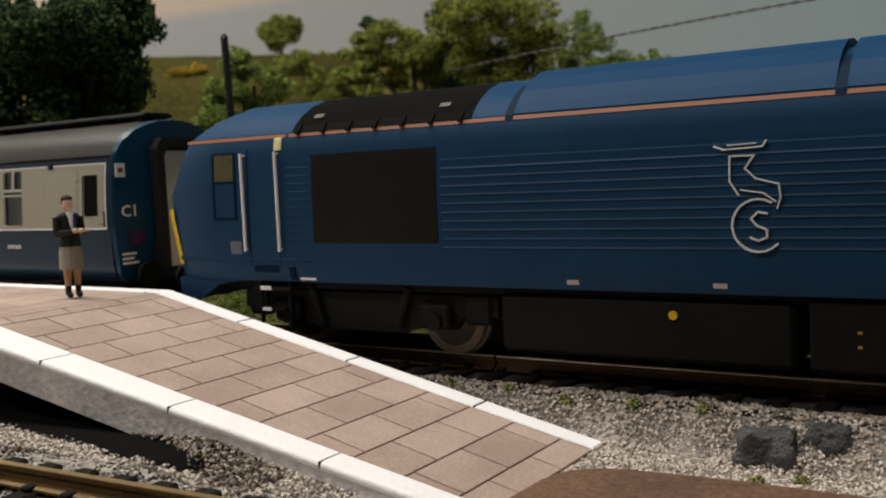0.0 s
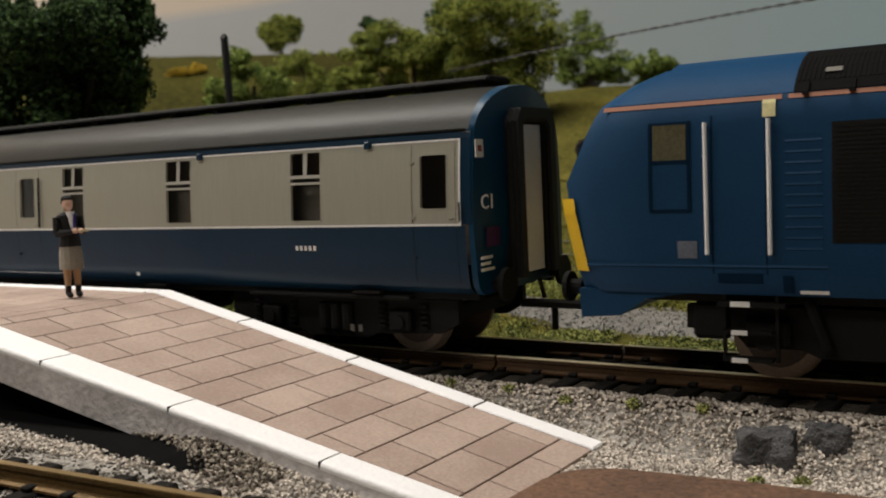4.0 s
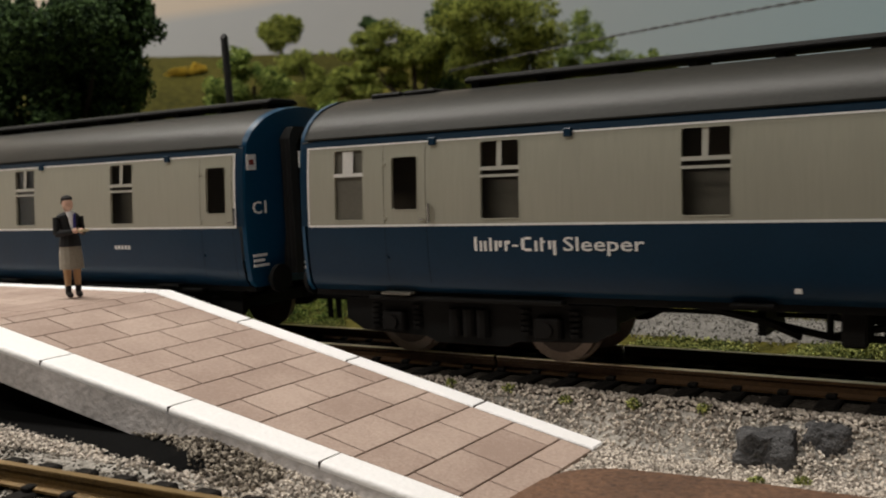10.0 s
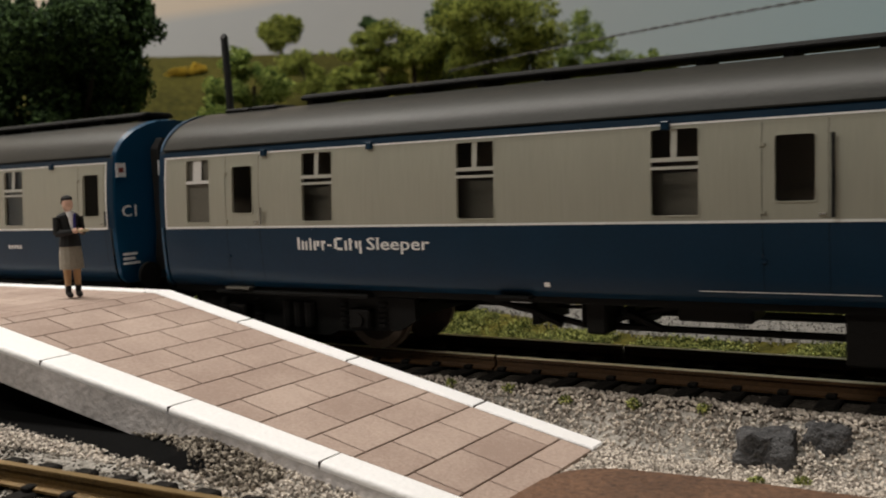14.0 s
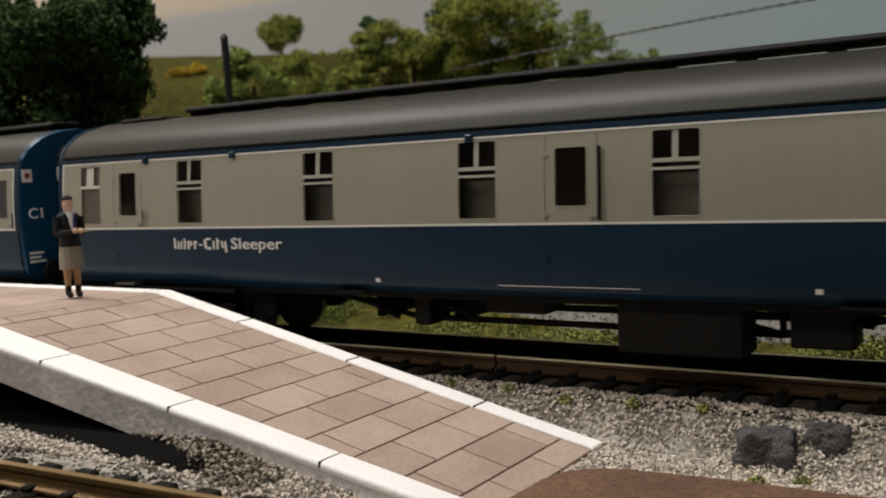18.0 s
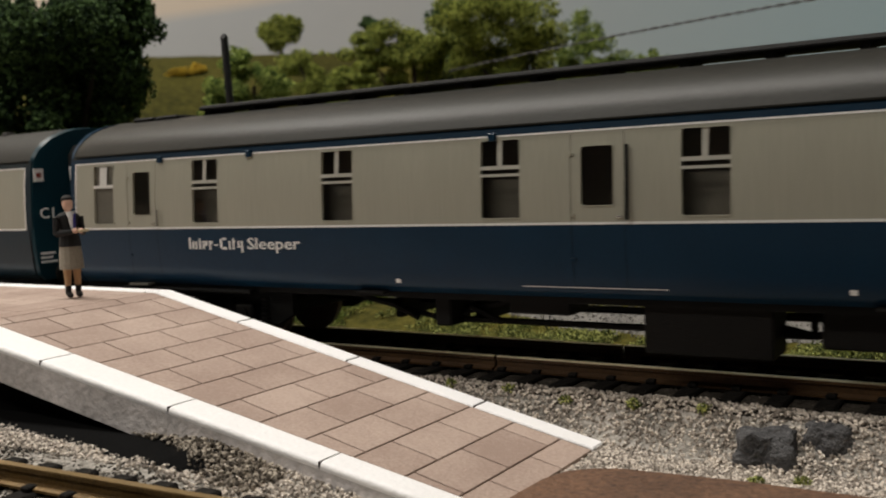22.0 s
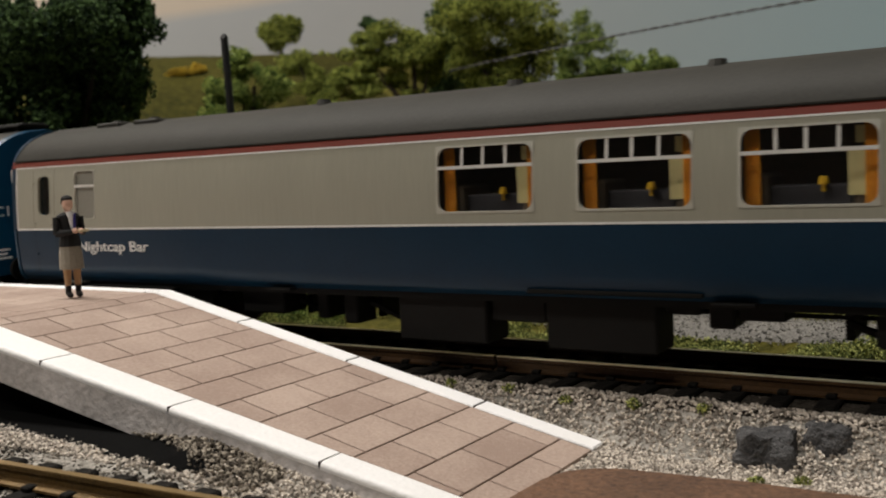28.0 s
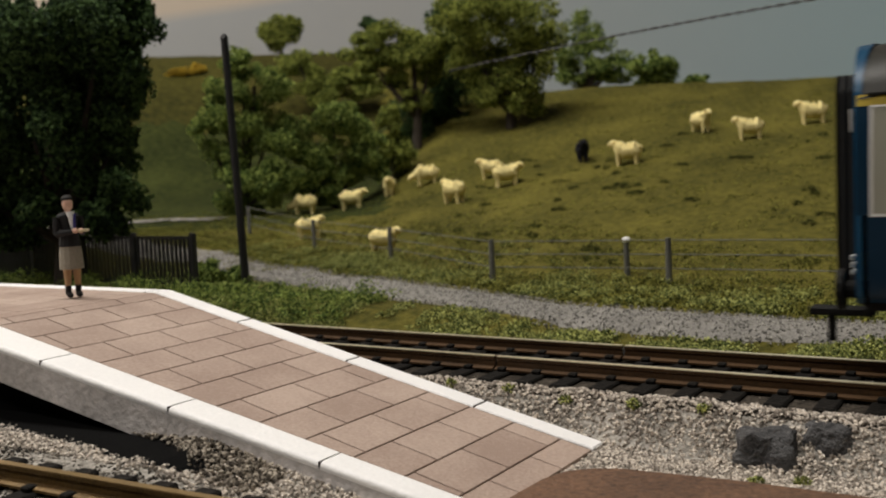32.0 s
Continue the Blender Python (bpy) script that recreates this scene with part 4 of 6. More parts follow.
# ---- the figurine ----
def figurine():
    skin, jacket = node_mat("figurine_skin", (0.68, 0.42, 0.31), 0.6, var=0.1, bump=0), node_mat("figurine_black_jacket", (0.008, 0.008, 0.009), 0.8, var=0.2, bump=0.1)
    skirt, shirt = node_mat("figurine_grey_skirt", (0.33, 0.305, 0.25), 0.8, var=0.2, fine=30, bump=0.2), node_mat("figurine_white_shirt", (0.9, 0.9, 0.92), 0.6, var=0.05, bump=0)
    scarf, yellow, hair = node_mat("figurine_blue_scarf", (0.03, 0.025, 0.2), 0.6, var=0.1, bump=0), node_mat("figurine_yellow_paper", (0.7, 0.62, 0.42), 0.6, var=0.1, bump=0), node_mat("figurine_dark_hair", (0.008, 0.006, 0.005), 0.8, var=0.2, bump=0)
    bm = bmesh.new()
    for s in (-1, 1):
        cyl(bm, (s * 0.085, 0, 0.05), (s * 0.085, 0, 0.2), 0.05, 0.05, 10, 1)
        cyl(bm, (s * 0.085, 0, 0.18), (s * 0.08, 0, 0.4), 0.048, 0.066, 10, 7)
        cyl(bm, (s * 0.08, 0, 0.4), (s * 0.08, 0, 0.62), 0.066, 0.075, 10, 7)
        ball(bm, (s * 0.08, -0.045, 0.05), 0.048, 0.115, 0.05, 10, 6, 1)
    cyl(bm, (0, 0, 0.46), (0, 0, 0.7), 0.2, 0.19, 14, 2)
    cyl(bm, (0, 0, 0.7), (0, 0, 0.9), 0.19, 0.16, 14, 2)
    cyl(bm, (0, 0, 0.82), (0, 0, 1.05), 0.185, 0.15, 14, 1)
    cyl(bm, (0, 0, 1.05), (0, 0, 1.3), 0.15, 0.165, 14, 1)
    ball(bm, (0, 0, 1.29), 0.2, 0.12, 0.085, 12, 8, 1)
    cyl(bm, (0.0, -0.17, 1.1), (0.0, -0.12, 1.37), 0.02, 0.075, 8, 3)
    cyl(bm, (0.03, -0.19, 1.1), (0.045, -0.17, 1.34), 0.022, 0.03, 6, 4)
    for s in (-1, 1):
        cyl(bm, (s * 0.2, 0, 1.29), (s * 0.225, -0.02, 1.02), 0.058, 0.052, 10, 1)
        cyl(bm, (s * 0.225, -0.02, 1.03), (s * 0.07 + 0.06, -0.24, 1.06), 0.052, 0.042, 10, 1)
        ball(bm, (s * 0.05 + 0.06, -0.26, 1.07), 0.05, 0.055, 0.045, 8, 6, 0)
    box(bm, 0.06, 0.22, -0.34, -0.26, 1.05, 1.09, mi=5)
    cyl(bm, (0, 0, 1.3), (0, -0.01, 1.42), 0.052, 0.052, 10, 0)
    ball(bm, (0, -0.02, 1.495), 0.088, 0.1, 0.12, 12, 10, 0)
    ball(bm, (0, 0.0, 1.578), 0.093, 0.108, 0.062, 12, 8, 6)
    ball(bm, (0, 0.055, 1.53), 0.085, 0.062, 0.085, 12, 8, 6)
    bmesh.ops.scale(bm, vec=(0.92, 0.95, 0.985), verts=bm.verts)
    f = part("figurine", bm, [skin, jacket, skirt, shirt, scarf, yellow, hair, node_mat("figurine_tan_stockings", (0.5, 0.31, 0.16), 0.6, var=0.1, bump=0)])
    f.matrix_world = pose(-13.24 * K, -1.45 * K, (RZ + 0.015) * K, 0, 0, 74)
    tagged(f, "painted figurine in black jacket and grey skirt on the platform", "figurine")


figurine()

# ---- the train ----
CY = 1.37
M["bar_grey"] = node_mat("glazing_bar_grey", (0.5, 0.49, 0.43), 0.5, var=0.08, bump=0)
PROFILE = [(0.95, 1.19), (1.0, 1.25), (1.06, 1.30), (1.25, 1.335), (1.6, 1.362), (1.9, 1.37), (2.3, 1.362), (2.7, 1.335), (3.035, 1.295), (3.16, 1.265)]
ROOF = [(1.285, 3.14), (1.265, 3.18), (1.23, 3.26), (1.15, 3.37), (1.02, 3.49), (0.84, 3.61), (0.62, 3.70), (0.36, 3.77), (0.0, 3.80)]
WHEELS = []


def half_width(z):
    return float(np.interp(z, [p[0] for p in PROFILE], [p[1] for p in PROFILE]))


def skin(bm, x0, x1, z0, z1, side, holes, out=0.0, step=40):
    """The curved body side between two heights, with openings left free."""
    xs = sorted({x0, x1, *[min(max(q, x0), x1) for h in holes for q in h[:2]]})
    zs = sorted({z0, z1, *[p[0] for p in PROFILE if z0 < p[0] < z1], *[q for h in holes for q in h[2:4] if z0 < q < z1]})
    grid = {}
    def at(x, z):
        if (x, z) not in grid:
            grid[x, z] = bm.verts.new((x, side * (half_width(z) + out), z))
        return grid[x, z]
    for a, b in zip(xs, xs[1:]):
        for c, d in zip(zs, zs[1:]):
            mx, mz = (a + b) / 2, (c + d) / 2
            if any(h[0] < mx < h[1] and h[2] < mz < h[3] for h in holes):
                continue
            bm.faces.new((at(a, c), at(b, c), at(b, d), at(a, d)))
    return bm


def ring(bm, x0, x1, z0, z1, w, r, side, out=0.012, deep=0.04):
    """A window frame with rounded inner corners that follows the body side."""
    def loop(a, b, c, d, rad):
        pts = []
        for cx, cz, q in ((b - rad, d - rad, 0), (a + rad, d - rad, 90), (a + rad, c + rad, 180), (b - rad, c + rad, 270)):
            for k in range(5):
                t = math.radians(q + k * 22.5)
                pts.append((cx + rad * math.cos(t), cz + rad * math.sin(t)))
        return pts
    outer, inner = loop(x0 - w * 0.4, x1 + w * 0.4, z0 - w * 0.4, z1 + w * 0.4, 0.03), loop(x0 + w * 0.6, x1 - w * 0.6, z0 + w * 0.6, z1 - w * 0.6, r)
    def row(pts, o):
        return [bm.verts.new((x, side * (half_width(z) + o), z)) for x, z in pts]
    a, b, c, d = row(outer, -0.005), row(outer, out), row(inner, out), row(inner, -deep)
    n = len(a)
    for u, v in ((a, b), (b, c), (c, d)):
        for i in range(n):
            bm.faces.new((u[i], u[(i + 1) % n], v[(i + 1) % n], v[i]))
    return bm


def pane(bm, x0, x1, z0, z1, side, inset=0.03, thick=0.02):
    vs = []
    for o in (inset, inset + thick):
        vs.append([bm.verts.new((x, side * (half_width(z) - o), z)) for x, z in ((x0, z0), (x1, z0), (x1, z1), (x0, z1))])
    a, b = vs
    bm.faces.new(a), bm.faces.new(b[::-1])
    for i in range(4):
        bm.faces.new((a[i], b[i], b[(i + 1) % 4], a[(i + 1) % 4]))
    return bm


def glazed(ob):
    ob.visible_shadow = False
    return ob


def wheelset(parent, x, r=0.52):
    bm = bmesh.new()
    for s in (-1, 1):
        cyl(bm, (0, s * 0.56, 0), (0, s * 0.60, 0), r + 0.045, r + 0.045, 28)
        cyl(bm, (0, s * 0.60, 0), (0, s * 0.72, 0), r, r, 28)
        cyl(bm, (0, s * 0.72, 0), (0, s * 0.735, 0), r * 0.76, r * 0.74, 20, 1)
        cyl(bm, (0, s * 0.72, 0), (0, s * 0.78, 0), r * 0.22, r * 0.2, 12)
        for k in range(4):
            a = k * math.pi / 2
            cyl(bm, (0.26 * math.cos(a), s * 0.73, 0.26 * math.sin(a)), (0.26 * math.cos(a), s * 0.745, 0.26 * math.sin(a)), 0.06, seg=8, mi=1)
    cyl(bm, (0, -0.6, 0), (0, 0.6, 0), 0.08, seg=10)
    ob = part("wheelset", bm, [M["wheel"], M["wheel_face"]], parent, "rusty brown steel wheels on one axle")
    ob.matrix_local = pose(x * K, 0, r * K)
    WHEELS.append(ob)
    ob["rad"] = r
    return ob


def bogie(parent, x, base=2.45, loco=False):
    bm = bmesh.new()
    box(bm, x - base * 0.3, x + base * 0.3, -0.95, 0.95, 0.42, 0.7, 0.03)
    for d in (-1, 1):
        box(bm, x + d * base * 0.78 - 0.06, x + d * base * 0.78 + 0.06, -1.0, 1.0, 0.5, 0.72, 0.02)
    b = part("bogie", bm, M["under"], parent, "black bogie")
    h = base / 2
    for s in (-1, 1):
        y0, y1 = s * 0.9, s * 1.02
        prof = [(-h - 0.92, 0.5), (-h - 0.92, 0.82), (h + 0.92, 0.82), (h + 0.92, 0.5), (h + 0.62, 0.34), (0.75, 0.3), (0.55, 0.22), (-0.55, 0.22), (-0.75, 0.3), (-h - 0.62, 0.34)]
        part("side_frame", prism(bmesh.new(), [(x + p, q) for p, q in prof], min(y0, y1), max(y0, y1), "y"), M["under"], b)
        for d in (-1, 1):
            ax = bmesh.new()
            box(ax, x + d * h - 0.19, x + d * h + 0.19, min(s * 1.0, s * 1.16), max(s * 1.0, s * 1.16), 0.36, 0.66, 0.03)
            cyl(ax, (x + d * h, s * 1.14, 0.5), (x + d * h, s * 1.2, 0.5), 0.1, seg=10)
            part("axle_box", ax, M["under_brown"], b)
            for e in (-1, 1):
                sp = bmesh.new()
                for k in range(5):
                    cyl(sp, (x + d * h + e * 0.36, s * 1.0, 0.4 + k * 0.075), (x + d * h + e * 0.36, s * 1.0, 0.445 + k * 0.075), 0.09, seg=10)
                part("spring", sp, M["under_brown"], b)
        ft = part("footboard", a_box(x - h - 0.3, x + h + 0.3, min(s * 1.06, s * 1.3), max(s * 1.06, s * 1.3), 0.84, 0.9, 0.015), M["under"], b)
        cs = bmesh.new()
        for k in (-0.22, 0, 0.22):
            cyl(cs, (x + k, s * 1.04, 0.34), (x + k, s * 1.04, 0.72), 0.1, seg=10)
        part("spring", cs, M["under_brown"], b)
        if s < 0 < x:
            for k in (0.34, 0.49):
                part("painted_mark", a_box(x + k, x + k + 0.07, -1.16, -1.145, 0.33, 0.43), M["blind"], b, "small pale painted mark")
    for d in (-1, 1):
        wheelset(b, x + d * h)
    return b


def buffers_and_gangway(c, half, end_mat, gang=True):
    """Both ends of a coach: bowed end wall, gangway, buffers, coupling, notices."""
    outline = [(p[1], p[0]) for p in PROFILE] + ROOF[1:]
    full = outline + [(-y, z) for y, z in outline[::-1][1:]]
    for s in (-1, 1):
        bm = bmesh.new()
        n = len(full)
        a = [bm.verts.new((s * (half - 0.05), y * 1.0, z)) for y, z in full]
        b = [bm.verts.new((s * (half + 0.02 + 0.13 * (1 - abs(y) / 1.37)), y * 0.985, z - 0.015)) for y, z in full]
        for i in range(n):
            bm.faces.new((a[i], a[(i + 1) % n], b[(i + 1) % n], b[i]))
        mid = bm.verts.new((s * (half + 0.17), 0, 2.4))
        for i in range(n):
            bm.faces.new((b[i], b[(i + 1) % n], mid))
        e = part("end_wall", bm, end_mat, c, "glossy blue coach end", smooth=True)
        if gang:
            g = bmesh.new()
            x0, x1 = s * (half + 0.08), s * (half + 0.33)
            prof = [(-0.58, 1.1), (-0.58, 3.28), (-0.46, 3.45), (0.46, 3.45), (0.58, 3.28), (0.58, 1.1), (0.42, 1.1), (0.42, 3.18), (0.32, 3.3), (-0.32, 3.3), (-0.42, 3.18), (-0.42, 1.1)]
            folds = []
            for i in range(7):
                u, sc = x0 + (x1 - x0) * i / 6, (1.0, 0.93)[i % 2]
                folds.append([g.verts.new((u, y * sc, 1.1 + (z - 1.1) * (0.98 if i % 2 else 1))) for y, z in prof])
            for p, q in zip(folds, folds[1:]):
                for i in range(len(prof)):
                    g.faces.new((p[i], p[(i + 1) % len(prof)], q[(i + 1) % len(prof)], q[i]))
            for p in (folds[0], folds[-1]):
                for i in range(5):
                    g.faces.new((p[i], p[i + 1], p[10 - i], p[11 - i]))
            part("gangway", g, M["gangway"], c, "black concertina gangway")
            part("gangway_door", a_box(min(x0, x0 + s * 0.1), max(x0, x0 + s * 0.1), -0.4, 0.4, 1.12, 3.3), M["under"], c, "dark gangway door")
        for y in (-0.87, 0.87):
            bf = bmesh.new()
            cyl(bf, (s * (half - 0.05), y, 1.05), (s * (half + 0.2), y, 1.05), 0.1, seg=12)
            cyl(bf, (s * (half + 0.2), y, 1.05), (s * (half + 0.27), y, 1.05), 0.23, 0.23, 16)
            part("buffer", bf, M["under"], c)
        hk = bmesh.new()
        box(hk, min(s * half, s * (half + 0.75)), max(s * half, s * (half + 0.75)), -0.12, 0.12, 0.62, 0.72, 0.02)
        cyl(hk, (s * (half + 0.5), 0, 0.3), (s * (half + 0.5), 0, 0.65), 0.05, seg=8)
        part("coupling", hk, M["under"], c)
        pp = bmesh.new()
        cyl(pp, (s * (half + 0.12), 0.3, 1.0), (s * (half + 0.2), 0.3, 0.7), 0.035, seg=6)
        part("brake_pipe", pp, M["gangway"], c)
        # notices on the end
        lab = part("notice", a_box(min(s * (half + 0.05), s * (half + 0.065)), max(s * (half + 0.05), s * (half + 0.065)), -1.29, -1.09, 2.78, 3.02), M["white_line"], e, "pale warning notice")
        part("notice_mark", a_box(min(s * (half + 0.064), s * (half + 0.07)), max(s * (half + 0.064), s * (half + 0.07)), -1.24, -1.14, 2.86, 2.94), M["red_line"], lab)
        bars = bmesh.new()
        for k, (zz, ww) in enumerate(((1.42, 0.3), (1.34, 0.24), (1.26, 0.34))):
            box(bars, min(s * (half + 0.06), s * (half + 0.075)), max(s * (half + 0.06), s * (half + 0.075)), -1.27, -1.27 + ww, zz, zz + 0.04)
        part("painted_lettering", bars, M["white_line"], e)
        if s > 0:
            tx = fit_text("C1", 0, 0.3, 0, 0.2, 0)
            bmesh.ops.rotate(tx, cent=(0, 0, 0), matrix=Matrix.Rotation(math.radians(90), 3, "Z"), verts=tx.verts)
            bmesh.ops.translate(tx, vec=(half + 0.085, -1.24, 2.09), verts=tx.verts)
            part("lettering", tx, M["white_line"], e, "white C1 lettering")


def coach(label, low, endm, cant, slots, roof_m, x_cant=None, trim=None):
    """slots: (x0, x1, z0, z1, kind) on both sides; x counts from the middle, towards the locomotive."""
    c = thing("railway_coach", (0, CY, 0), 0, label, "railway coach", "coaches of the train")
    half = 9.83
    holes = [s[:4] for s in slots]
    for side in (-1, 1):
        near = side < 0
        part("lower_panel", skin(bmesh.new(), -half + 0.1, half - 0.1, 0.95, 1.888, side, []), low, c, "dark blue lower body side", smooth=True)
        part("upper_panel", skin(bmesh.new(), -half + 0.135, half - 0.165, 1.912, 3.03, side, holes), M["grey"], c, "warm grey upper body side", smooth=True)
        part("waist_line", skin(bmesh.new(), -half + 0.13, half - 0.16, 1.884, 1.916, side, [], 0.006), M["white_line"], c)
        part("top_line", skin(bmesh.new(), -half + 0.13, half - 0.16, 3.022, 3.046, side, [], 0.006), M["white_line"], c)
        for e in (-1, 1):
            xa = half - 0.19 if e > 0 else -half + 0.16
            part("corner_line", skin(bmesh.new(), min(xa, xa + e * 0.03), max(xa, xa + e * 0.03), 1.916, 3.022, side, [], 0.006), M["white_line"], c)
        for a, b in ((-half, -half + 0.135), (half - 0.165, half)):
            part("corner_panel", skin(bmesh.new(), a, b, 1.9, 3.05, side, []), low, c, smooth=True)
        segs = [(-half, half, cant)] if x_cant is None else [(-half, x_cant, cant), (x_cant, half, low)]
        for a, b, m in segs:
            part("cantrail", skin(bmesh.new(), a, b, 3.04, 3.16, side, [], 0.004), m, c, "painted cantrail band")
        # grooves of doors and panels
        if near:
            for x0, x1, z0, z1, kind in slots:
                if kind == "door":
                    gv = bmesh.new()
                    for gx in (x0 - 0.13, x1 + 0.13):
                        skin(gv, gx - 0.003, gx + 0.003, 1.1, 3.0, side, [], 0.004)
                    d = part("door_joint", gv, M["under"], c)
                    for hz in (1.45, 2.0, 2.75):
                        part("hinge", a_box(x0 - 0.16, x0 - 0.09, -half_width(hz) - 0.022, -half_width(hz), hz - 0.016, hz + 0.016), M["grey"] if hz > 1.9 else low, c)
                    part("door_handle", a_box(x1 + 0.03, x1 + 0.1, -half_width(1.98) - 0.03, -half_width(1.98), 1.965, 1.99), M["chrome"], c)
                    if abs(x0) < 2 and trim == "sleeper":
                        hr = bmesh.new()
                        cyl(hr, (x1 + 0.18, -half_width(2.84) - 0.05, 2.84), (x1 + 0.18, -half_width(1.94) - 0.05, 1.94), 0.022, seg=6)
                        part("handrail", hr, M["under_brown"], c)
                    elif trim == "sleeper":
                        hr = bmesh.new()
                        cyl(hr, (x1 + 0.2, -half_width(2.25) - 0.05, 2.2), (x1 + 0.2, -half_width(1.95) - 0.05, 1.94), 0.022, seg=6)
                        part("handrail", hr, M["chrome"], c)
        for x0, x1, z0, z1, kind in slots:
            if not near:
                if kind not in ("frost", "pale"):
                    glazed(part("window_pane", pane(bmesh.new(), x0, x1, z0, z1, side), M["glass"], c))
                else:
                    part("window_pane", pane(bmesh.new(), x0, x1, z0, z1, side), M["frosted"], c)
                continue
            w = 0.014 if kind not in ("saloon", "wide", "plain2") else 0.026
            fr = ring(bmesh.new(), x0, x1, z0, z1, w, 0.03 if kind in ("berth", "frost") else 0.04 if trim == "sleeper" else 0.13 if kind == "saloon" else 0.09, side)
            mt = M["bar_grey"] if kind in ("saloon", "wide", "plain2", "pale") else M["grey"]
            if kind in ("berth", "frost"):
                pr = bmesh.new()
                skin(pr, x0, x1, z1 - 0.385, z1 - 0.335, side, [], 0.004)
                if kind == "berth":
                    skin(pr, x0, x1, z1 - 0.475, z1 - 0.44, side, [], 0.004)
                    skin(pr, (x0 + x1) / 2 - 0.045, (x0 + x1) / 2 + 0.03, z1 - 0.335, z1, side, [], -0.01)
                else:
                    skin(pr, (x0 + x1) / 2 - 0.11, (x0 + x1) / 2 + 0.08, z1 - 0.335, z1 - 0.02, side, [], -0.01)
            elif kind in ("wide", "saloon", "plain2", "pale"):
                zb = z0 + (z1 - z0) * 0.68
                pr = bmesh.new()
                skin(pr, x0, x1, zb - 0.022, zb + 0.022, side, [], 0.004)
                if kind not in ("plain2", "pale"):
                    for q in ((0.33, 0.62) if kind == "wide" else (0.27, 0.49, 0.72)):
                        xm = x0 + (x1 - x0) * q
                        skin(pr, xm - 0.022, xm + 0.022, zb, z1, side, [], -0.01)
                elif kind == "plain2":
                    skin(pr, x0, x1, zb - 0.1, zb - 0.08, side, [], 0.0)
                if kind == "wide":
                    skin(pr, x0, x1, zb - 0.09, zb - 0.065, side, [], 0.0)
                    skin(pr, x0 + (x1 - x0) * 0.4, x0 + (x1 - x0) * 0.57, zb - 0.125, zb - 0.09, side, [], 0.004)
            else:
                pr = None
            wf = part("window", fr, mt, c, "pale window frame", smooth=False)
            if pr:
                part("glazing_bar", pr, M["frame"] if kind in ("saloon", "wide", "plain2", "pale", "frost") else M["bar_grey"], wf)
            glazed(part("window_pane", pane(bmesh.new(), x0, x1, z0, z1, side), M["frosted"] if kind == "frost" else M["frosted_pale"] if kind == "pale" else M["glass"], wf))
            if kind in ("frost", "pale"):
                continue
            if kind == "saloon":
                for q in (0, 1):
                    xa = x0 + 0.01 if q == 0 else x1 - 0.17
                    cu = bmesh.new()
                    for k in range(4):
                        cyl(cu, (xa + 0.03 + k * 0.045, -1.17, z0 - 0.1), (xa + 0.02 + k * 0.045, -1.15, z1), 0.03, 0.02, 6)
                    part("curtain", cu, M["orange"], c, "orange curtain")
            if kind in ("berth",):
                bl = part("blind", a_box(x0 - 0.05, x1 + 0.05, -1.1, -1.08, z0 - 0.05, z0 + 0.5), M["blind"], c, "grey half-drawn blind")
    # inside
    part("partition", a_box(-half + 0.2, half - 0.2, -0.8 if trim != "bar" else 0.3, -0.75 if trim != "bar" else 0.35, 1.3, 3.3), M["blue_grey"] if trim == "brake" else M["interior"], c, "brown inner partition")
    part("floor_pan", a_box(-half + 0.1, half - 0.1, -1.25, 1.25, 1.06, 1.16), M["under"], c)
    # roof
    rf = ROOF + [(-y, z) for y, z in ROOF[::-1][1:]]
    bm = bmesh.new()
    ends = [(-half + 0.02, 0.03), (-half + 0.25, 0.0), (half - 0.25, 0.0), (half - 0.02, 0.03)]
    rows = [[bm.verts.new((x, y, z - dz)) for y, z in rf] for x, dz in ends]
    for a, b in zip(rows, rows[1:]):
        for i in range(len(rf) - 1):
            bm.faces.new((a[i], a[i + 1], b[i + 1], b[i]))
    r = part("roof", bm, roof_m, c, "smooth grey curved roof", smooth=True)
    if trim == "sleeper":
        # raised duct along the roof and rain strip
        bm = bmesh.new()
        prism(bm, [(-0.36, 3.85), (-0.36, 3.91), (-0.26, 3.95), (0.26, 3.95), (0.36, 3.91), (0.36, 3.85)], -half + 2.3, half - 0.25)
        bmesh.ops.bevel(bm, geom=[e for e in bm.edges], offset=0.02, segments=1, affect="EDGES")
        part("roof_duct", bm, M["under"], r, "long dark raised roof duct")
        for k in range(17):
            xb = -half + 2.45 + k * (2 * half - 2.85) / 16
            part("bracket", a_box(xb - 0.06, xb + 0.06, -0.3, 0.3, 3.74, 3.86), M["under"], r)
        for xb in (-half + 0.95, -half + 1.55):
            part("roof_vent", a_box(xb - 0.28, xb + 0.28, -0.42, 0.1, 3.74, 3.83, 0.03), M["under"], r)
    else:
        for x in (-7.9, -6.9, -3.0, 0.4, 3.2, 6.6, 7.8):
            vb = bmesh.new()
            cyl(vb, (x, -0.35, 3.74), (x, -0.35, 3.83), 0.14, 0.1, 10)
            if x < -6:
                box(vb, x - 0.32, x + 0.32, -0.6, -0.2, 3.68, 3.79, 0.03)
            part("roof_vent", vb, roof_m, r)
    gut = bmesh.new()
    for s in (-1, 1):
        box(gut, -half + 0.1, half - 0.1, min(s * 1.262, s * 1.30), max(s * 1.262, s * 1.30), 3.155, 3.175)
    part("rain_gutter", gut, roof_m, c)
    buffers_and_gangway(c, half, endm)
    # underframe
    part("solebar", a_box(-half + 0.05, half - 0.05, -1.16, -1.04, 0.86, 1.06), M["under"], c)
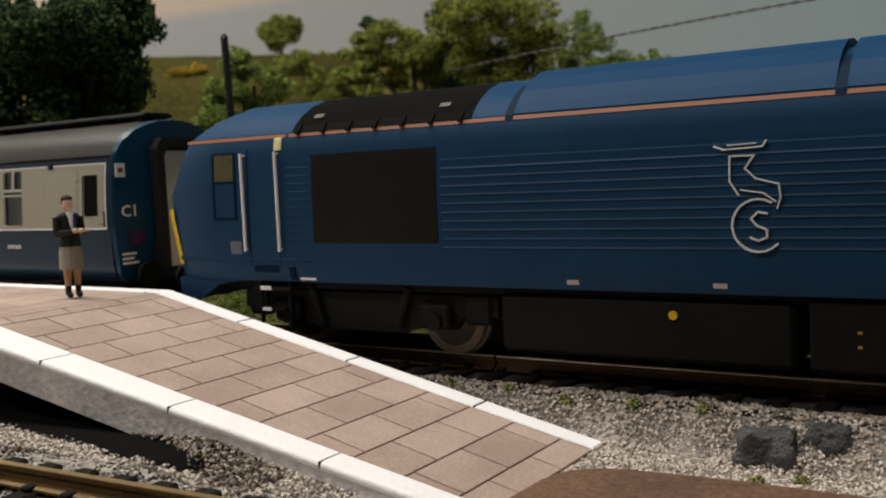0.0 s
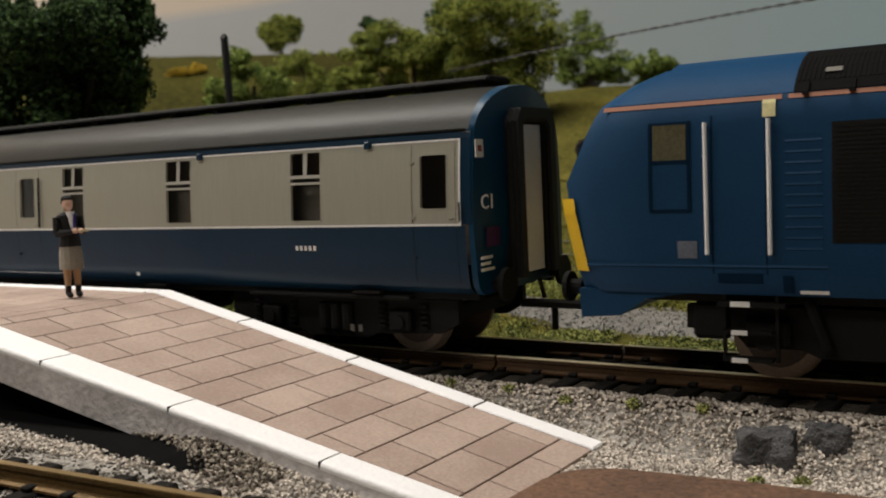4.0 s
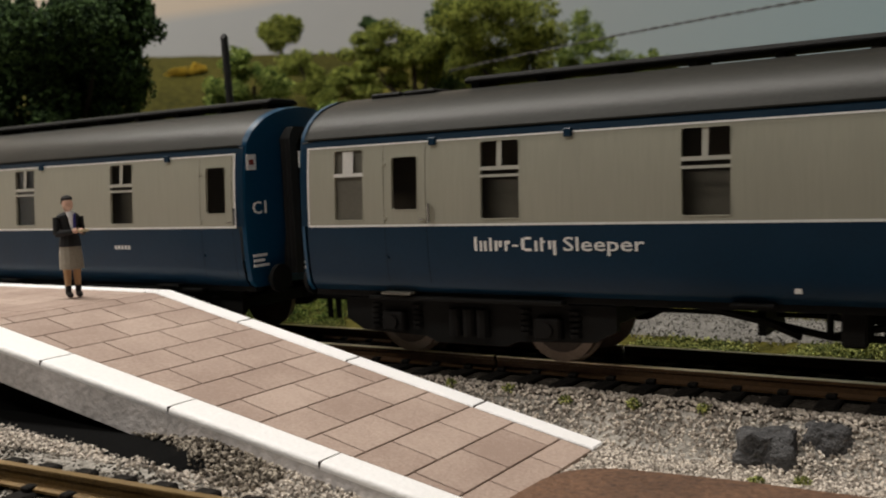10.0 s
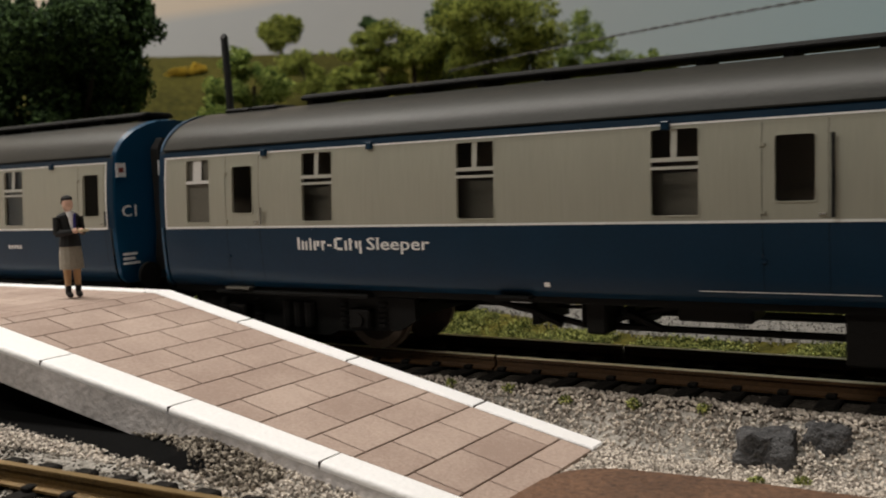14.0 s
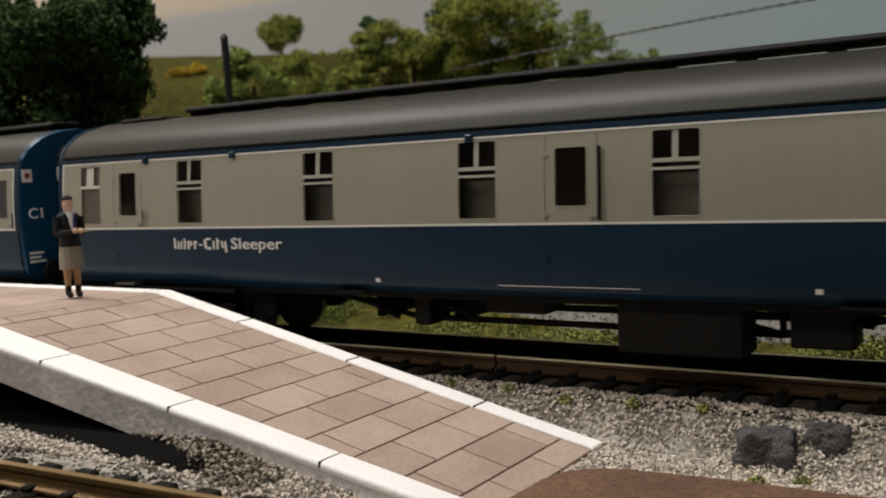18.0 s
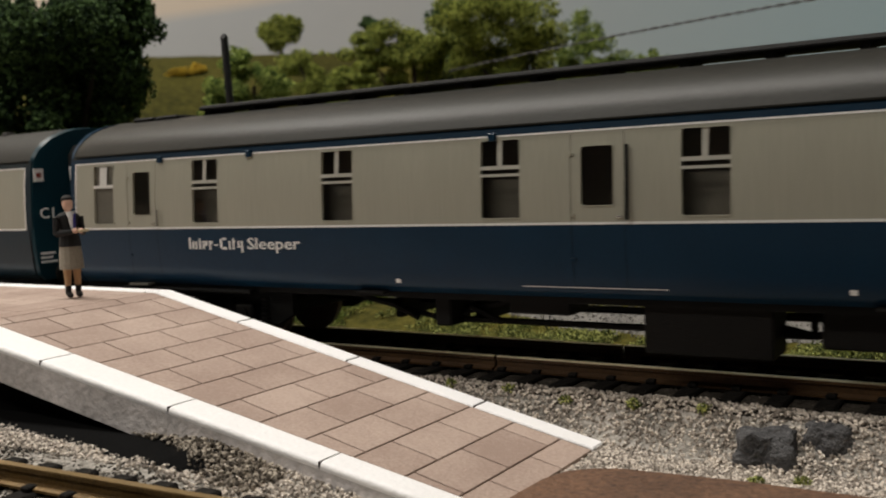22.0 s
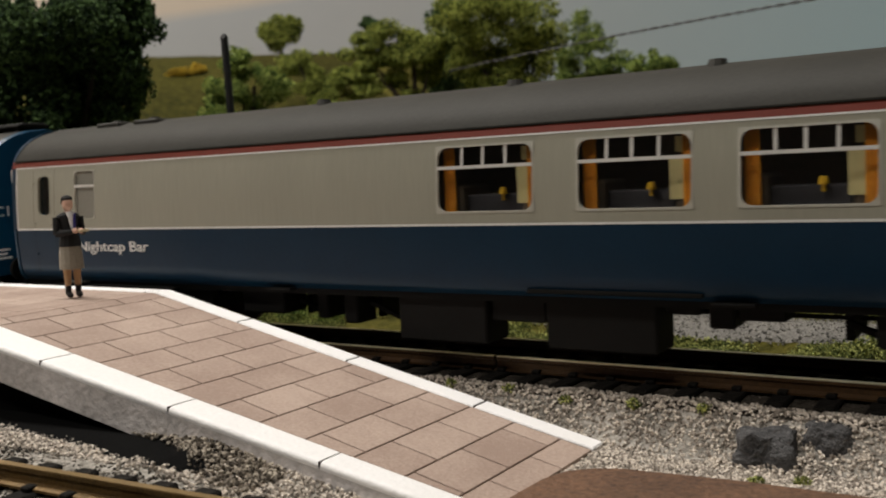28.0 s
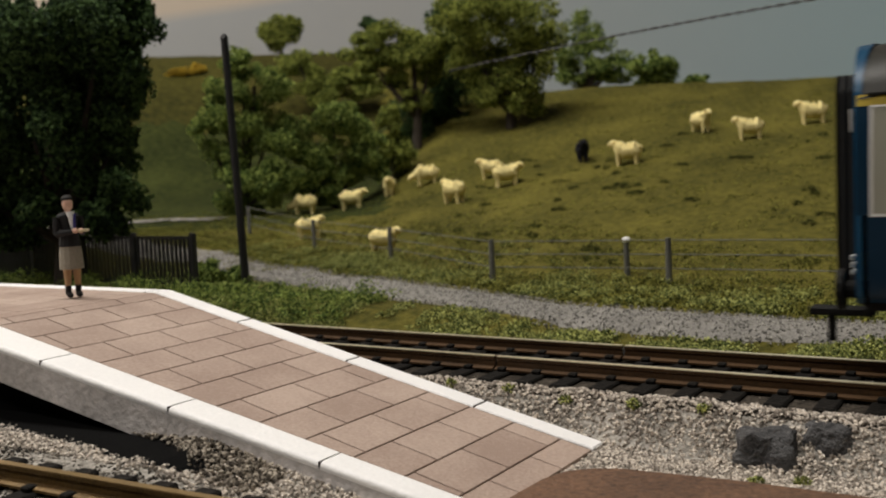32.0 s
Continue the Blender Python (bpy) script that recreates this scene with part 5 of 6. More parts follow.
    part("solebar", a_box(-half + 0.05, half - 0.05, 1.04, 1.16, 0.86, 1.06), M["under"], c)
    boxes = {"sleeper": ((0.7, 2.25, 0.26, 1.1), (2.75, 3.45, 0.42, 1.0), (-1.2, -0.3, 0.68, 1.05), (-2.42, -2.15, 0.45, 1.0)),
             "brake": ((-2.95, -1.36, 0.28, 1.05), (0.55, 1.55, 0.4, 1.02), (1.6, 3.2, 0.25, 1.08), (3.28, 4.25, 0.68, 1.0)),
             "bar": ((-1.25, 0.2, 0.24, 1.08), (0.24, 1.06, 0.56, 1.0), (1.1, 2.6, 0.24, 1.08), (-2.92, -2.7, 0.45, 0.9), (-2.36, -2.1, 0.4, 0.95), (-4.4, -3.5, 0.5, 1.0), (2.66, 3.1, 0.74, 0.95), (3.18, 3.5, 0.58, 0.9), (3.55, 4.1, 0.7, 0.95))}
    for x0, x1, zb, yy in boxes[trim]:
        for s in (-1, 1):
            if s > 0 and x0 < 2:
                continue
            part("battery_box", a_box(x0, x1, min(s * 0.45, s * yy), max(s * 0.45, s * yy), zb, 0.95, 0.025), M["under_brown"], c, "dark brown underfloor box")
    if trim == "sleeper":
        vc = bmesh.new()
        cyl(vc, (4.0, -0.95, 0.62), (4.0, -0.15, 0.62), 0.2, seg=16)
        part("vacuum_cylinder", vc, M["under"], c)
        for s in (-1, 1):
            for a, b in (((-4.6, 0.9), (-2.6, 0.5)), ((-2.6, 0.5), (2.6, 0.5)), ((2.6, 0.5), (4.6, 0.9)), ((-2.6, 0.5), (-2.6, 0.92)), ((2.6, 0.5), (2.6, 0.92)), ((-2.6, 0.5), (-0.8, 0.92)), ((2.6, 0.5), (0.8, 0.92))):
                part("truss_rod", cyl(bmesh.new(), (a[0], s * 0.62, a[1]), (b[0], s * 0.62, b[1]), 0.045, seg=6), M["under"], c)
    else:
        part("footboard", a_box(0.95, 3.25, -1.335, -1.2, 1.0, 1.06, 0.015), M["under"], c)
    rod = bmesh.new()
    cyl(rod, (-6, 0.1, 0.62), (6, 0.1, 0.62), 0.03, seg=6)
    for x in (-3.4, -2.0, 4.7):
        box(rod, x - 0.05, x + 0.05, -0.5, 0.5, 0.45, 0.95)
        cyl(rod, (x, -0.7, 0.7), (x + 0.5, -0.7, 0.5), 0.05, seg=6)
    part("brake_rigging", rod, M["under"], c)
    for x in (-8.2, -3.3, 3.6, 8.0):
        part("step_board", a_box(x - 0.25, x + 0.25, -1.36, -1.18, 0.92, 0.96, 0.01), M["blind"] if x in (-8.2,) else M["under_brown"], c)
    for x in (-7.2, 7.2):
        bogie(c, x)
    return c


def marks(c, spec):
    """White painted marks: (x0, x1, z0, z1), on the near side."""
    if len(spec) < 4:
        return [part("painted_mark", skin(bmesh.new(), *q, -1, [], 0.008), M["white_line"], c) for q in spec]
    bm = bmesh.new()
    for x0, x1, z0, z1 in spec:
        skin(bm, x0, x1, z0, z1, -1, [], 0.008)
    return part("painted_lettering", bm, M["white_line"], c, "small white painted lettering")


def figure_one(c, x, z0, z1):
    """The painted figure 1: a stem with its flag."""
    bm = skin(bmesh.new(), x + 0.035, x + 0.065, z0, z1, -1, [], 0.008)
    skin(bm, x + 0.005, x + 0.035, z1 - 0.07, z1 - 0.035, -1, [], 0.008)
    return part("lettering", bm, M["white_line"], c, "white figure one")


def word_bars(c, x0, x1, z0, z1):
    """A word as plain upright strokes: (start, width, foot, head), in tenths of the word's length and parts of its height."""
    strokes = [(0.0, 0.3, 0, 1), (0.55, 0.28, 0, 0.74), (1.0, 0.28, 0, 0.7), (1.55, 0.28, 0, 0.95), (2.1, 0.3, 0, 0.74), (2.5, 0.35, 0.3, 0.74), (3.1, 0.28, 0, 0.74), (3.4, 0.25, 0.5, 0.74),
               (3.85, 0.6, 0.32, 0.46), (4.75, 0.35, 0.1, 0.9), (5.1, 0.65, 0, 0.2), (5.1, 0.65, 0.82, 1), (6.05, 0.28, 0, 0.74), (6.6, 0.28, 0, 0.95), (6.88, 0.2, 0.6, 0.74), (7.35, 0.3, 0.15, 0.74), (7.8, 0.3, -0.25, 0.74)]
    u, h = (x1 - x0) / 8.1, z1 - z0
    return marks(c, [(x0 + a * u, x0 + (a + w) * u, z0 + lo * h, z0 + hi * h) for a, w, lo, hi in strokes])


def berth_slots():
    s = []
    for i in range(6):
        x = (-2.99, -5.69, -8.39, -11.07, -13.76, -16.45)[i] + 9.7
        s.append((x - 0.015, x + 0.565, 1.97, 2.99, "berth"))
    s.append((-18.90 + 9.7, -18.90 + 9.7 + 0.52, 1.975, 2.985, "frost"))
    for x in (-0.68, -9.67, -17.89):
        s.append((x + 9.7, x + 9.7 + 0.44, 2.11, 2.85, "door"))
    return s


def sleeper_details(c, first=False):
    for x in (-1.55, -4.9, -10.9, -15.2, -17.2):
        part("lamp_bracket", a_box(x + 9.7 - 0.055, x + 9.7 + 0.055, -1.345, -1.28, 2.975, 3.08, 0.01), M["rail_blue"] if not first else M["under_brown"], c)
    word_bars(c, -16.58 + 9.7, -15.39 + 9.7, 1.55, 1.735)
    tx = fit_text("Sleeper", -15.29 + 9.7, -14.23 + 9.7, 1.5, 1.735, -half_width(1.55) - 0.012)
    part("lettering", tx, M["white_line"], c, "white lettering")
    marks(c, [(-2.95 + 9.7 + 0.085 * k, -2.95 + 9.7 + 0.085 * k + 0.05, 1.54, 1.61) for k in range(5)])
    marks(c, [(-6.6 + 9.7, -6.52 + 9.7, 1.09, 1.15), (-12.54 + 9.7, -12.46 + 9.7, 1.09, 1.15), (-10.55 + 9.7, -8.6 + 9.7, 1.088, 1.098)])
    if first:
        for x in (-0.5, -17.75):
            figure_one(c, x + 9.7, 1.52, 1.7)


def build_coaches():
    out = []
    a = coach("blue and grey sleeping coach with dark grey roof", M["rail_blue"], M["end_blue"], M["rail_blue"], berth_slots(), M["roof"], trim="sleeper")
    sleeper_details(a)
    out.append(a)
    for _ in range(3):
        out.append(copy_thing(a, pose(0, CY * K, 0)))
    part("end_graphic", a_box(9.9, 9.915, -1.12, -0.74, 1.58, 1.84), M["purple"], a, "dark purple graphic on the coach end")
    part("gangway_door_panel", a_box(10.015, 10.03, -0.34, 0.34, 1.14, 3.22), node_mat("pale_door_grey", (0.8, 0.8, 0.82), 0.6, var=0.08, bump=0), a, "pale white gangway door")
    # brake composite in darker blue with part yellow cantrail
    e_slots = [(x + 9.7, x + 9.7 + 1.57, 2.05, 3.0, "wide") for x in (-16.98, -14.78, -12.57, -10.35)]
    e_slots += [(x + 9.7, x + 9.7 + w, 2.02, 2.99, "plain2") for x, w in ((-6.15, 0.67), (-5.09, 0.66), (-1.96, 0.6))]
    e_slots += [(x + 9.7, x + 9.7 + w, 2.13, 2.895, "door") for x, w in ((-19.05, 0.4), (-8.29, 0.43), (-7.02, 0.46), (-3.74, 0.46))]
    e = coach("dark blue and grey coach with part yellow cantrail", M["dark_teal"], M["end_teal"], M["yellow_line"], e_slots, M["roof_light"], x_cant=-7.78 + 9.7, trim="brake")
    figure_one(e, -8.13 + 9.7, 1.56, 1.76)
    figure_one(e, -18.68 + 9.7, 1.56, 1.76)
    marks(e, [(-6.91 + 9.7, -6.62 + 9.7, 1.61, 1.65), (-1.86 + 9.7, -1.5 + 9.7, 1.5, 1.57), (-1.6 + 9.7, -1.4 + 9.7, 1.16, 1.175)])
    out.append(e)
    # bar car with red cantrail, orange curtains
    f_slots = [(x + 9.7, x + 9.7 + 1.45, 2.06, 2.94, "saloon") for x in (-10.03, -7.98, -6.0, -3.98)]
    f_slots += [(-1.9 + 9.7, -1.3 + 9.7, 2.08, 2.93, "pale"), (-17.7 + 9.7, -17.15 + 9.7, 2.08, 2.93, "pale"), (-18.75 + 9.7, -18.4 + 9.7, 2.15, 2.87, "door"), (-0.72 + 9.7, -0.3 + 9.7, 2.15, 2.87, "door")]
    f = coach("blue and grey bar car with red cantrail and orange curtains", M["rail_blue"], M["end_blue"], M["red_line"], f_slots, M["roof_light"], trim="bar")
    part("lettering", fit_text("Nightcap Bar", -17.65 + 9.7, -15.83 + 9.7, 1.45, 1.68, -half_width(1.55) - 0.012), M["white_line"], f, "white lettering")
    marks(f, [(-2.55 + 9.7 + 0.1 * k, -2.55 + 9.7 + 0.1 * k + 0.07, 1.5, 1.62) for k in range(6)])
    for i, x in enumerate((-10.03, -7.98, -6.0, -3.98)):
        x += 9.7
        part("cream_drape", a_box(x + 1.1, x + 1.36, -1.12, -1.1, 2.16, 2.68), M["cream"], f, "pale cream drape")
        part("cream_drape", a_box(x + 1.18, x + 1.32, -1.12, -1.1, 2.72, 2.9), M["cream"], f, "pale cream drape")
        part("bar_counter", a_box(x + 0.2, x + 1.12, -0.95, -0.35, 1.3, 2.28, 0.02), M["blue_grey"], f, "grey inner counter")
        tl = bmesh.new()
        cyl(tl, (x + 0.83, -1.0, 2.2), (x + 0.83, -1.0, 2.3), 0.025, seg=8)
        cyl(tl, (x + 0.83, -1.0, 2.28), (x + 0.83, -1.0, 2.37), 0.06, 0.045, 10)
        part("table_lamp", tl, M["lamp_yellow"], f, "small yellow table lamp")
        for q in (0.0, 1.15):
            part("seat", a_box(x + q, x + q + 0.25, -1.1, -0.3, 1.6, 2.42, 0.04), M["interior"], f)
    out.append(f)
    g = coach("blue and grey sleeping coach with yellow cantrail", M["rail_blue"], M["end_blue"], M["yellow_line"], berth_slots(), M["roof"], trim="sleeper")
    sleeper_details(g, True)
    out.append(g)
    return out


COACHES = build_coaches()
for c in COACHES:
    c["lift"] = 0.0
# the last coach rides a little higher on its bogies
COACHES[-1]["lift"] = 0.05
for o in COACHES[-1].children:
    if o.name.startswith("bogie"):
        o.location.z = -0.05 * K

# ---- the locomotive: x from its middle, cab end towards the coaches at -9.9 ----
L_SIDE = [(1.06, 1.30), (1.2, 1.345), (1.55, 1.37), (2.4, 1.365), (3.0, 1.335), (3.2, 1.30), (3.3, 1.255), (3.42, 1.15), (3.56, 0.98), (3.7, 0.72), (3.8, 0.4), (3.84, 0.0)]


def nose(z):
    """How far back from the tip the front lies at a height."""
    return float(np.interp(z, [0.8, 1.0, 1.25, 2.0, 2.25, 2.7, 3.1, 3.3, 3.6, 3.84], [0.32, 0.26, 0.2, 0.03, 0.0, 0.19, 0.4, 0.52, 0.92, 1.6]))


def loco_body(bm, z_lo, z_hi, x_half=10.33, grow=0.0):
    prof = [(z, y) for z, y in L_SIDE if z_lo <= z <= z_hi]
    near = [(-y - grow * (1 if y > 0 else 0), z + grow * (1 if y < 0.9 else 0)) for z, y in prof]
    whole = near + [(-y, z) for y, z in near[::-1] if abs(y) > 1e-6]
    cols = []
    for s, xs in ((-1, (0, 0.5, 1.6)), (1, (1.6, 0.5, 0))):
        for k in xs:
            cols.append([bm.verts.new((s * (x_half - nose(z) * (1 - k / 1.6) - k * 0.8), y * (0.87 + 0.13 * min(1, k / 0.5)), z)) for y, z in whole])
    for a, b in zip(cols, cols[1:]):
        for i in range(len(whole) - 1):
            bm.faces.new((a[i], a[i + 1], b[i + 1], b[i]))
    n = len(whole)
    for col in (cols[0], cols[-1]):
        for i in range(n // 2):
            q = [col[i], col[i + 1], col[n - 2 - i], col[n - 1 - i]]
            if len(set(q)) == 4:
                bm.faces.new(q)
            elif len(set(q)) == 3:
                bm.faces.new(list(dict.fromkeys(q)))
    return bm


def l_width(z):
    return float(np.interp(z, [p[0] for p in L_SIDE], [p[1] for p in L_SIDE]))


def lpatch(bm, x0, x1, z0, z1, out, side=-1):
    """A thin plate on the locomotive's side."""
    zs = sorted({z0, z1, *[p[0] for p in L_SIDE if z0 < p[0] < z1]})
    a = [bm.verts.new((x0, side * (l_width(z) + out), z)) for z in zs]
    b = [bm.verts.new((x1, side * (l_width(z) + out), z)) for z in zs]
    for i in range(len(zs) - 1):
        bm.faces.new((a[i], b[i], b[i + 1], a[i + 1]))
    c = [bm.verts.new((x0, side * (l_width(z) - 0.02), z)) for z in zs]
    d = [bm.verts.new((x1, side * (l_width(z) - 0.02), z)) for z in zs]
    for p, q in ((a, c), (d, b)):
        for i in range(len(zs) - 1):
            bm.faces.new((p[i], p[i + 1], q[i + 1], q[i]))
    bm.faces.new((a[0], c[0], d[0], b[0])), bm.faces.new((a[-1], b[-1], d[-1], c[-1]))
    return bm


def louvre(bm, x0, x1, z0, z1, side, deep=0.02):
    """One pressed rib: a ledge that faces up over a plain band."""
    q = [(z0 - 0.004, 0.0), (z0 + 0.006, deep), (z0 + 0.03, deep * 0.25), (z1 - 0.03, 0.003)]
    a = [bm.verts.new((x0, side * (l_width(z) + o), z)) for z, o in q]
    b = [bm.verts.new((x1, side * (l_width(z) + o), z)) for z, o in q]
    for i in (0, 1, 2):
        bm.faces.new((a[i], b[i], b[i + 1], a[i + 1]))
    bm.faces.new(a), bm.faces.new(b)
    return bm


def stroke(bm, pts, w, z_out=0.042, at=(-0.82, 2.16), size=0.95):
    """A painted line on the side through (x, z) points, drawn to size about a middle."""
    pts = [(at[0] + (x - at[0]) * size, at[1] + (z - at[1]) * size) for x, z in pts]
    for (xa, za), (xb, zb) in zip(pts, pts[1:]):
        d = 0.45 * Vector((xb - xa, zb - za)).normalized() * (w / 2)
        n = Vector((-d.y, d.x))
        q = [(xa - d.x + n.x, za - d.y + n.y), (xb + d.x + n.x, zb + d.y + n.y), (xb + d.x - n.x, zb + d.y - n.y), (xa - d.x - n.x, za - d.y - n.y)]
        f = [bm.verts.new((x, -(l_width(z) + z_out), z)) for x, z in q]
        b = [bm.verts.new((x, -(l_width(z) - 0.01), z)) for x, z in q]
        bm.faces.new(f)
        for i in range(4):
            bm.faces.new((f[i], b[i], b[(i + 1) % 4], f[(i + 1) % 4]))
    return bm


def locomotive():
    c = thing("locomotive", (0, CY, 0), 0, "dark blue diesel locomotive with white emblem and orange stripe", "locomotive")
    O = -11.7
    part("body", loco_body(bmesh.new(), 1.06, 3.3), M["loco_blue"], c, "dark blue ribbed body", smooth=True)
    part("roof", loco_body(bmesh.new(), 3.3, 3.84, grow=0.004), M["loco_roof"], c, "brighter blue rounded roof", smooth=True)
    for side in (-1, 1):
        for d in (-1, 1):
            part("cantrail_stripe", lpatch(bmesh.new(), *sorted((d * 9.7, d * 7.62)), 3.235, 3.285, 0.008, side), M["loco_orange"], c, "orange stripe")
        part("cantrail_stripe", lpatch(bmesh.new(), -7.55, 7.55, 3.235, 3.285, 0.008, side), M["loco_orange"], c, "orange stripe")
        # ribs
        for k in range(11):
            z = 1.58 + k * 0.118
            part("louvre", louvre(bmesh.new(), 6.85 + O, 5.0, z, z + 0.118, side, 0.015 if k < 10 else 0.008), M["loco_blue"], c)
            if side < 0:
                part("louvre", louvre(bmesh.new(), 4.12 + O, 4.5 + O, z, z + 0.118, side, 0.01), M["loco_blue"], c)
        # radiator grille
        g = part("radiator_grille", lpatch(bmesh.new(), 4.6 + O, 6.77 + O, 1.66, 2.95, 0.012, side), M["grille"], c, "black radiator grille")
        sl = bmesh.new()
        for k in range(26):
            z = 1.69 + k * 0.048
            lpatch(sl, 4.64 + O, 6.73 + O, z, z + 0.02, 0.02, side)
        part("slats", sl, M["grille"], g)
        # cab door, window, rails
        for d in (-1, 1):
            dx = (lambda u: u + O) if d < 0 else (lambda u: -(u + O))
            def span(u, v):
                return sorted((dx(u), dx(v)))
            part("cab_door_recess", lpatch(bmesh.new(), *span(2.6, 3.04), 2.05, 2.6, 0.006, side), M["loco_blue"], c)
            w = part("cab_window", lpatch(bmesh.new(), *span(2.62, 3.02), 2.62, 3.03, 0.012, side), M["cab_glass"], c, "pale cab window")
            fr = bmesh.new()
            for u, v, a, b in ((2.57, 2.61, 2.02, 3.06), (3.03, 3.07, 2.02, 3.06), (2.57, 3.07, 3.03, 3.06), (2.57, 3.07, 2.58, 2.62), (2.57, 3.07, 2.02, 2.05)):
                lpatch(fr, *span(u, v), a, b, 0.016, side)
            part("window_frame", fr, M["loco_dark"], w)
            for u in (3.26, 3.96):
                hr = bmesh.new()
                cyl(hr, (dx(u), side * 1.42, 3.03), (dx(u), side * 1.425, 1.53), 0.025, seg=8)
                for zz in (3.0, 1.56):
                    cyl(hr, (dx(u), side * 1.33, zz), (dx(u), side * 1.43, zz), 0.014, seg=6)
                part("handrail", hr, M["gloss_white"], c, "white handrail")
            part("grab_plate", lpatch(bmesh.new(), *span(3.88, 4.02), 3.05, 3.24, 0.02, side), M["cream"], c)
            jt = bmesh.new()
            for u in (3.3, 3.9):
                lpatch(jt, *span(u, u + 0.02), 1.3, 3.1, 0.004, side)
            part("door_joint", jt, M["loco_dark"], c)
            part("body_crease", louvre(bmesh.new(), *span(1.75, 4.55), 1.38, 1.47, side, 0.014), M["loco_blue"], c)
            # flat plate: the recess's shade is only its darker blue
            part("step_recess", lpatch(bmesh.new(), *span(3.36, 3.86), 1.2, 1.31, 0.006, side), M["loco_dark"], c, "dark foothold recess")
            part("lamp_bracket", lpatch(bmesh.new(), *span(4.08, 4.18), 1.1, 1.29, 0.03, side), M["loco_dark"], c)
            part("notice", lpatch(bmesh.new(), *span(2.9, 3.13), 1.48, 1.68, 0.01, side), M["notice_grey"], c, "small grey notice")
            st = bmesh.new()
            box(st, *span(3.35, 4.1), min(side * 1.2, side * 1.4), max(side * 1.2, side * 1.4), 0.93, 0.98)
            box(st, *span(3.4, 3.95), min(side * 1.2, side * 1.38), max(side * 1.2, side * 1.38), 0.62, 0.66)
            box(st, *span(3.4, 3.95), min(side * 1.2, side * 1.38), max(side * 1.2, side * 1.38), 0.3, 0.34)
            for u in (3.38, 3.97):
                box(st, *span(u, u + 0.04), min(side * 1.25, side * 1.3), max(side * 1.25, side * 1.3), 0.3, 1.1)
            part("cab_steps", st, M["under"], c)
            tp = bmesh.new()
            for z in (0.985,):
                box(tp, *span(3.5, 3.72), min(side * 1.39, side * 1.405), max(side * 1.39, side * 1.405), z - 0.05, z + 0.01)
            for z in (0.66, 0.34):
                box(tp, *span(3.5, 3.68), min(side * 1.37, side * 1.385), max(side * 1.37, side * 1.385), z - 0.05, z + 0.005)
            lpatch(tp, *span(4.25, 4.55), 1.09, 1.13, 0.012, side)
            part("step_edge", tp, M["white_line"], c, "white step edges")
    for x in (-10.33, 10.33):
        s = 1 if x > 0 else -1
        f = bmesh.new()
        for z0, z1 in ((1.3, 2.0), (2.0, 2.2)):
            xa, xb = x - s * nose(z0) + s * 0.012, x - s * nose(z1) + s * 0.012
            q = [bm_v for bm_v in ((xa, -1.2, z0), (xa, 1.2, z0), (xb, 1.19, z1), (xb, -1.19, z1))]
            f.faces.new([f.verts.new(p) for p in q])
            r = [(p[0] - s * 0.2, p[1] * 1.085, p[2]) for p in q]
            for a, b in ((0, 3), (1, 2)):
                f.faces.new([f.verts.new(v) for v in (q[a], q[b], r[b], r[a])])
        part("warning_panel", f, M["loco_yellow"], c, "yellow front panel")
        w = bmesh.new()
        xa, xb = x - s * nose(2.4) + s * 0.015, x - s * nose(3.2) + s * 0.015
        w.faces.new([w.verts.new(p) for p in ((xa, -1.1, 2.4), (xa, 1.1, 2.4), (xb, 1.05, 3.2), (xb, -1.05, 3.2))])
        part("windscreen", w, M["grille"], c, "dark windscreen")
        # skirt below the cab
        sk = bmesh.new()
        prism(sk, [(x - s * 0.24, 0.72), (x - s * 0.22, 1.08), (x - s * 1.8, 1.08), (x - s * 1.1, 0.98), (x - s * 0.75, 0.76)], -1.27, 1.27, "y")
        part("skirt", sk, M["loco_blue"], c)
        for y in (-0.87, 0.87):
            bf = bmesh.new()
            cyl(bf, (x - s * 0.1, y, 1.05), (x + s * 0.06, y, 1.05), 0.1, seg=12)
            cyl(bf, (x + s * 0.06, y, 1.05), (x + s * 0.12, y, 1.05), 0.2, seg=16)
            part("buffer", bf, M["under"], c)
        cp = bmesh.new()
        box(cp, min(x, x + s * 0.6), max(x, x + s * 0.6), -0.12, 0.12, 0.62, 0.72, 0.02)
        part("coupling", cp, M["under"], c)
    # roof grille, steps between roof sections
    for d in (-1, 1):
        def sp(u, v):
            return sorted((d * -(u + O), d * -(v + O))) if d > 0 else sorted((u + O, v + O))
        g = part("roof_grille", lpatch(lpatch(bmesh.new(), *sp(4.2, 7.3), 3.3, 3.83, 0.02, -1), *sp(4.2, 7.3), 3.3, 3.83, 0.02, 1), M["roof_mesh"], c, "black roof grille")
        sl = bmesh.new()
        for k in range(7):
            u = 4.3 + k * 0.47
            for side in (-1, 1):
                lpatch(sl, *sp(u, u + 0.06), 3.26, 3.4, 0.05, side)
        for k in range(60):
            u = 4.23 + k * 0.051
            for side in (-1, 1):
                lpatch(sl, *sp(u, u + 0.02), 3.42, 3.8, 0.032, side)
        part("slats", sl, M["roof_mesh"], g)
        for u in (4.5, 6.72):
            for side in (-1, 1):
                part("lifting_plate", lpatch(bmesh.new(), *sp(u, u + 0.17), 3.5, 3.55, 0.055, side), M["blind"], g)
    # raised roof sections with dark joints between them
    crown = [(y, 3.31 + (z - 3.31) * 1.2) for z, y in L_SIDE if z > 3.31]
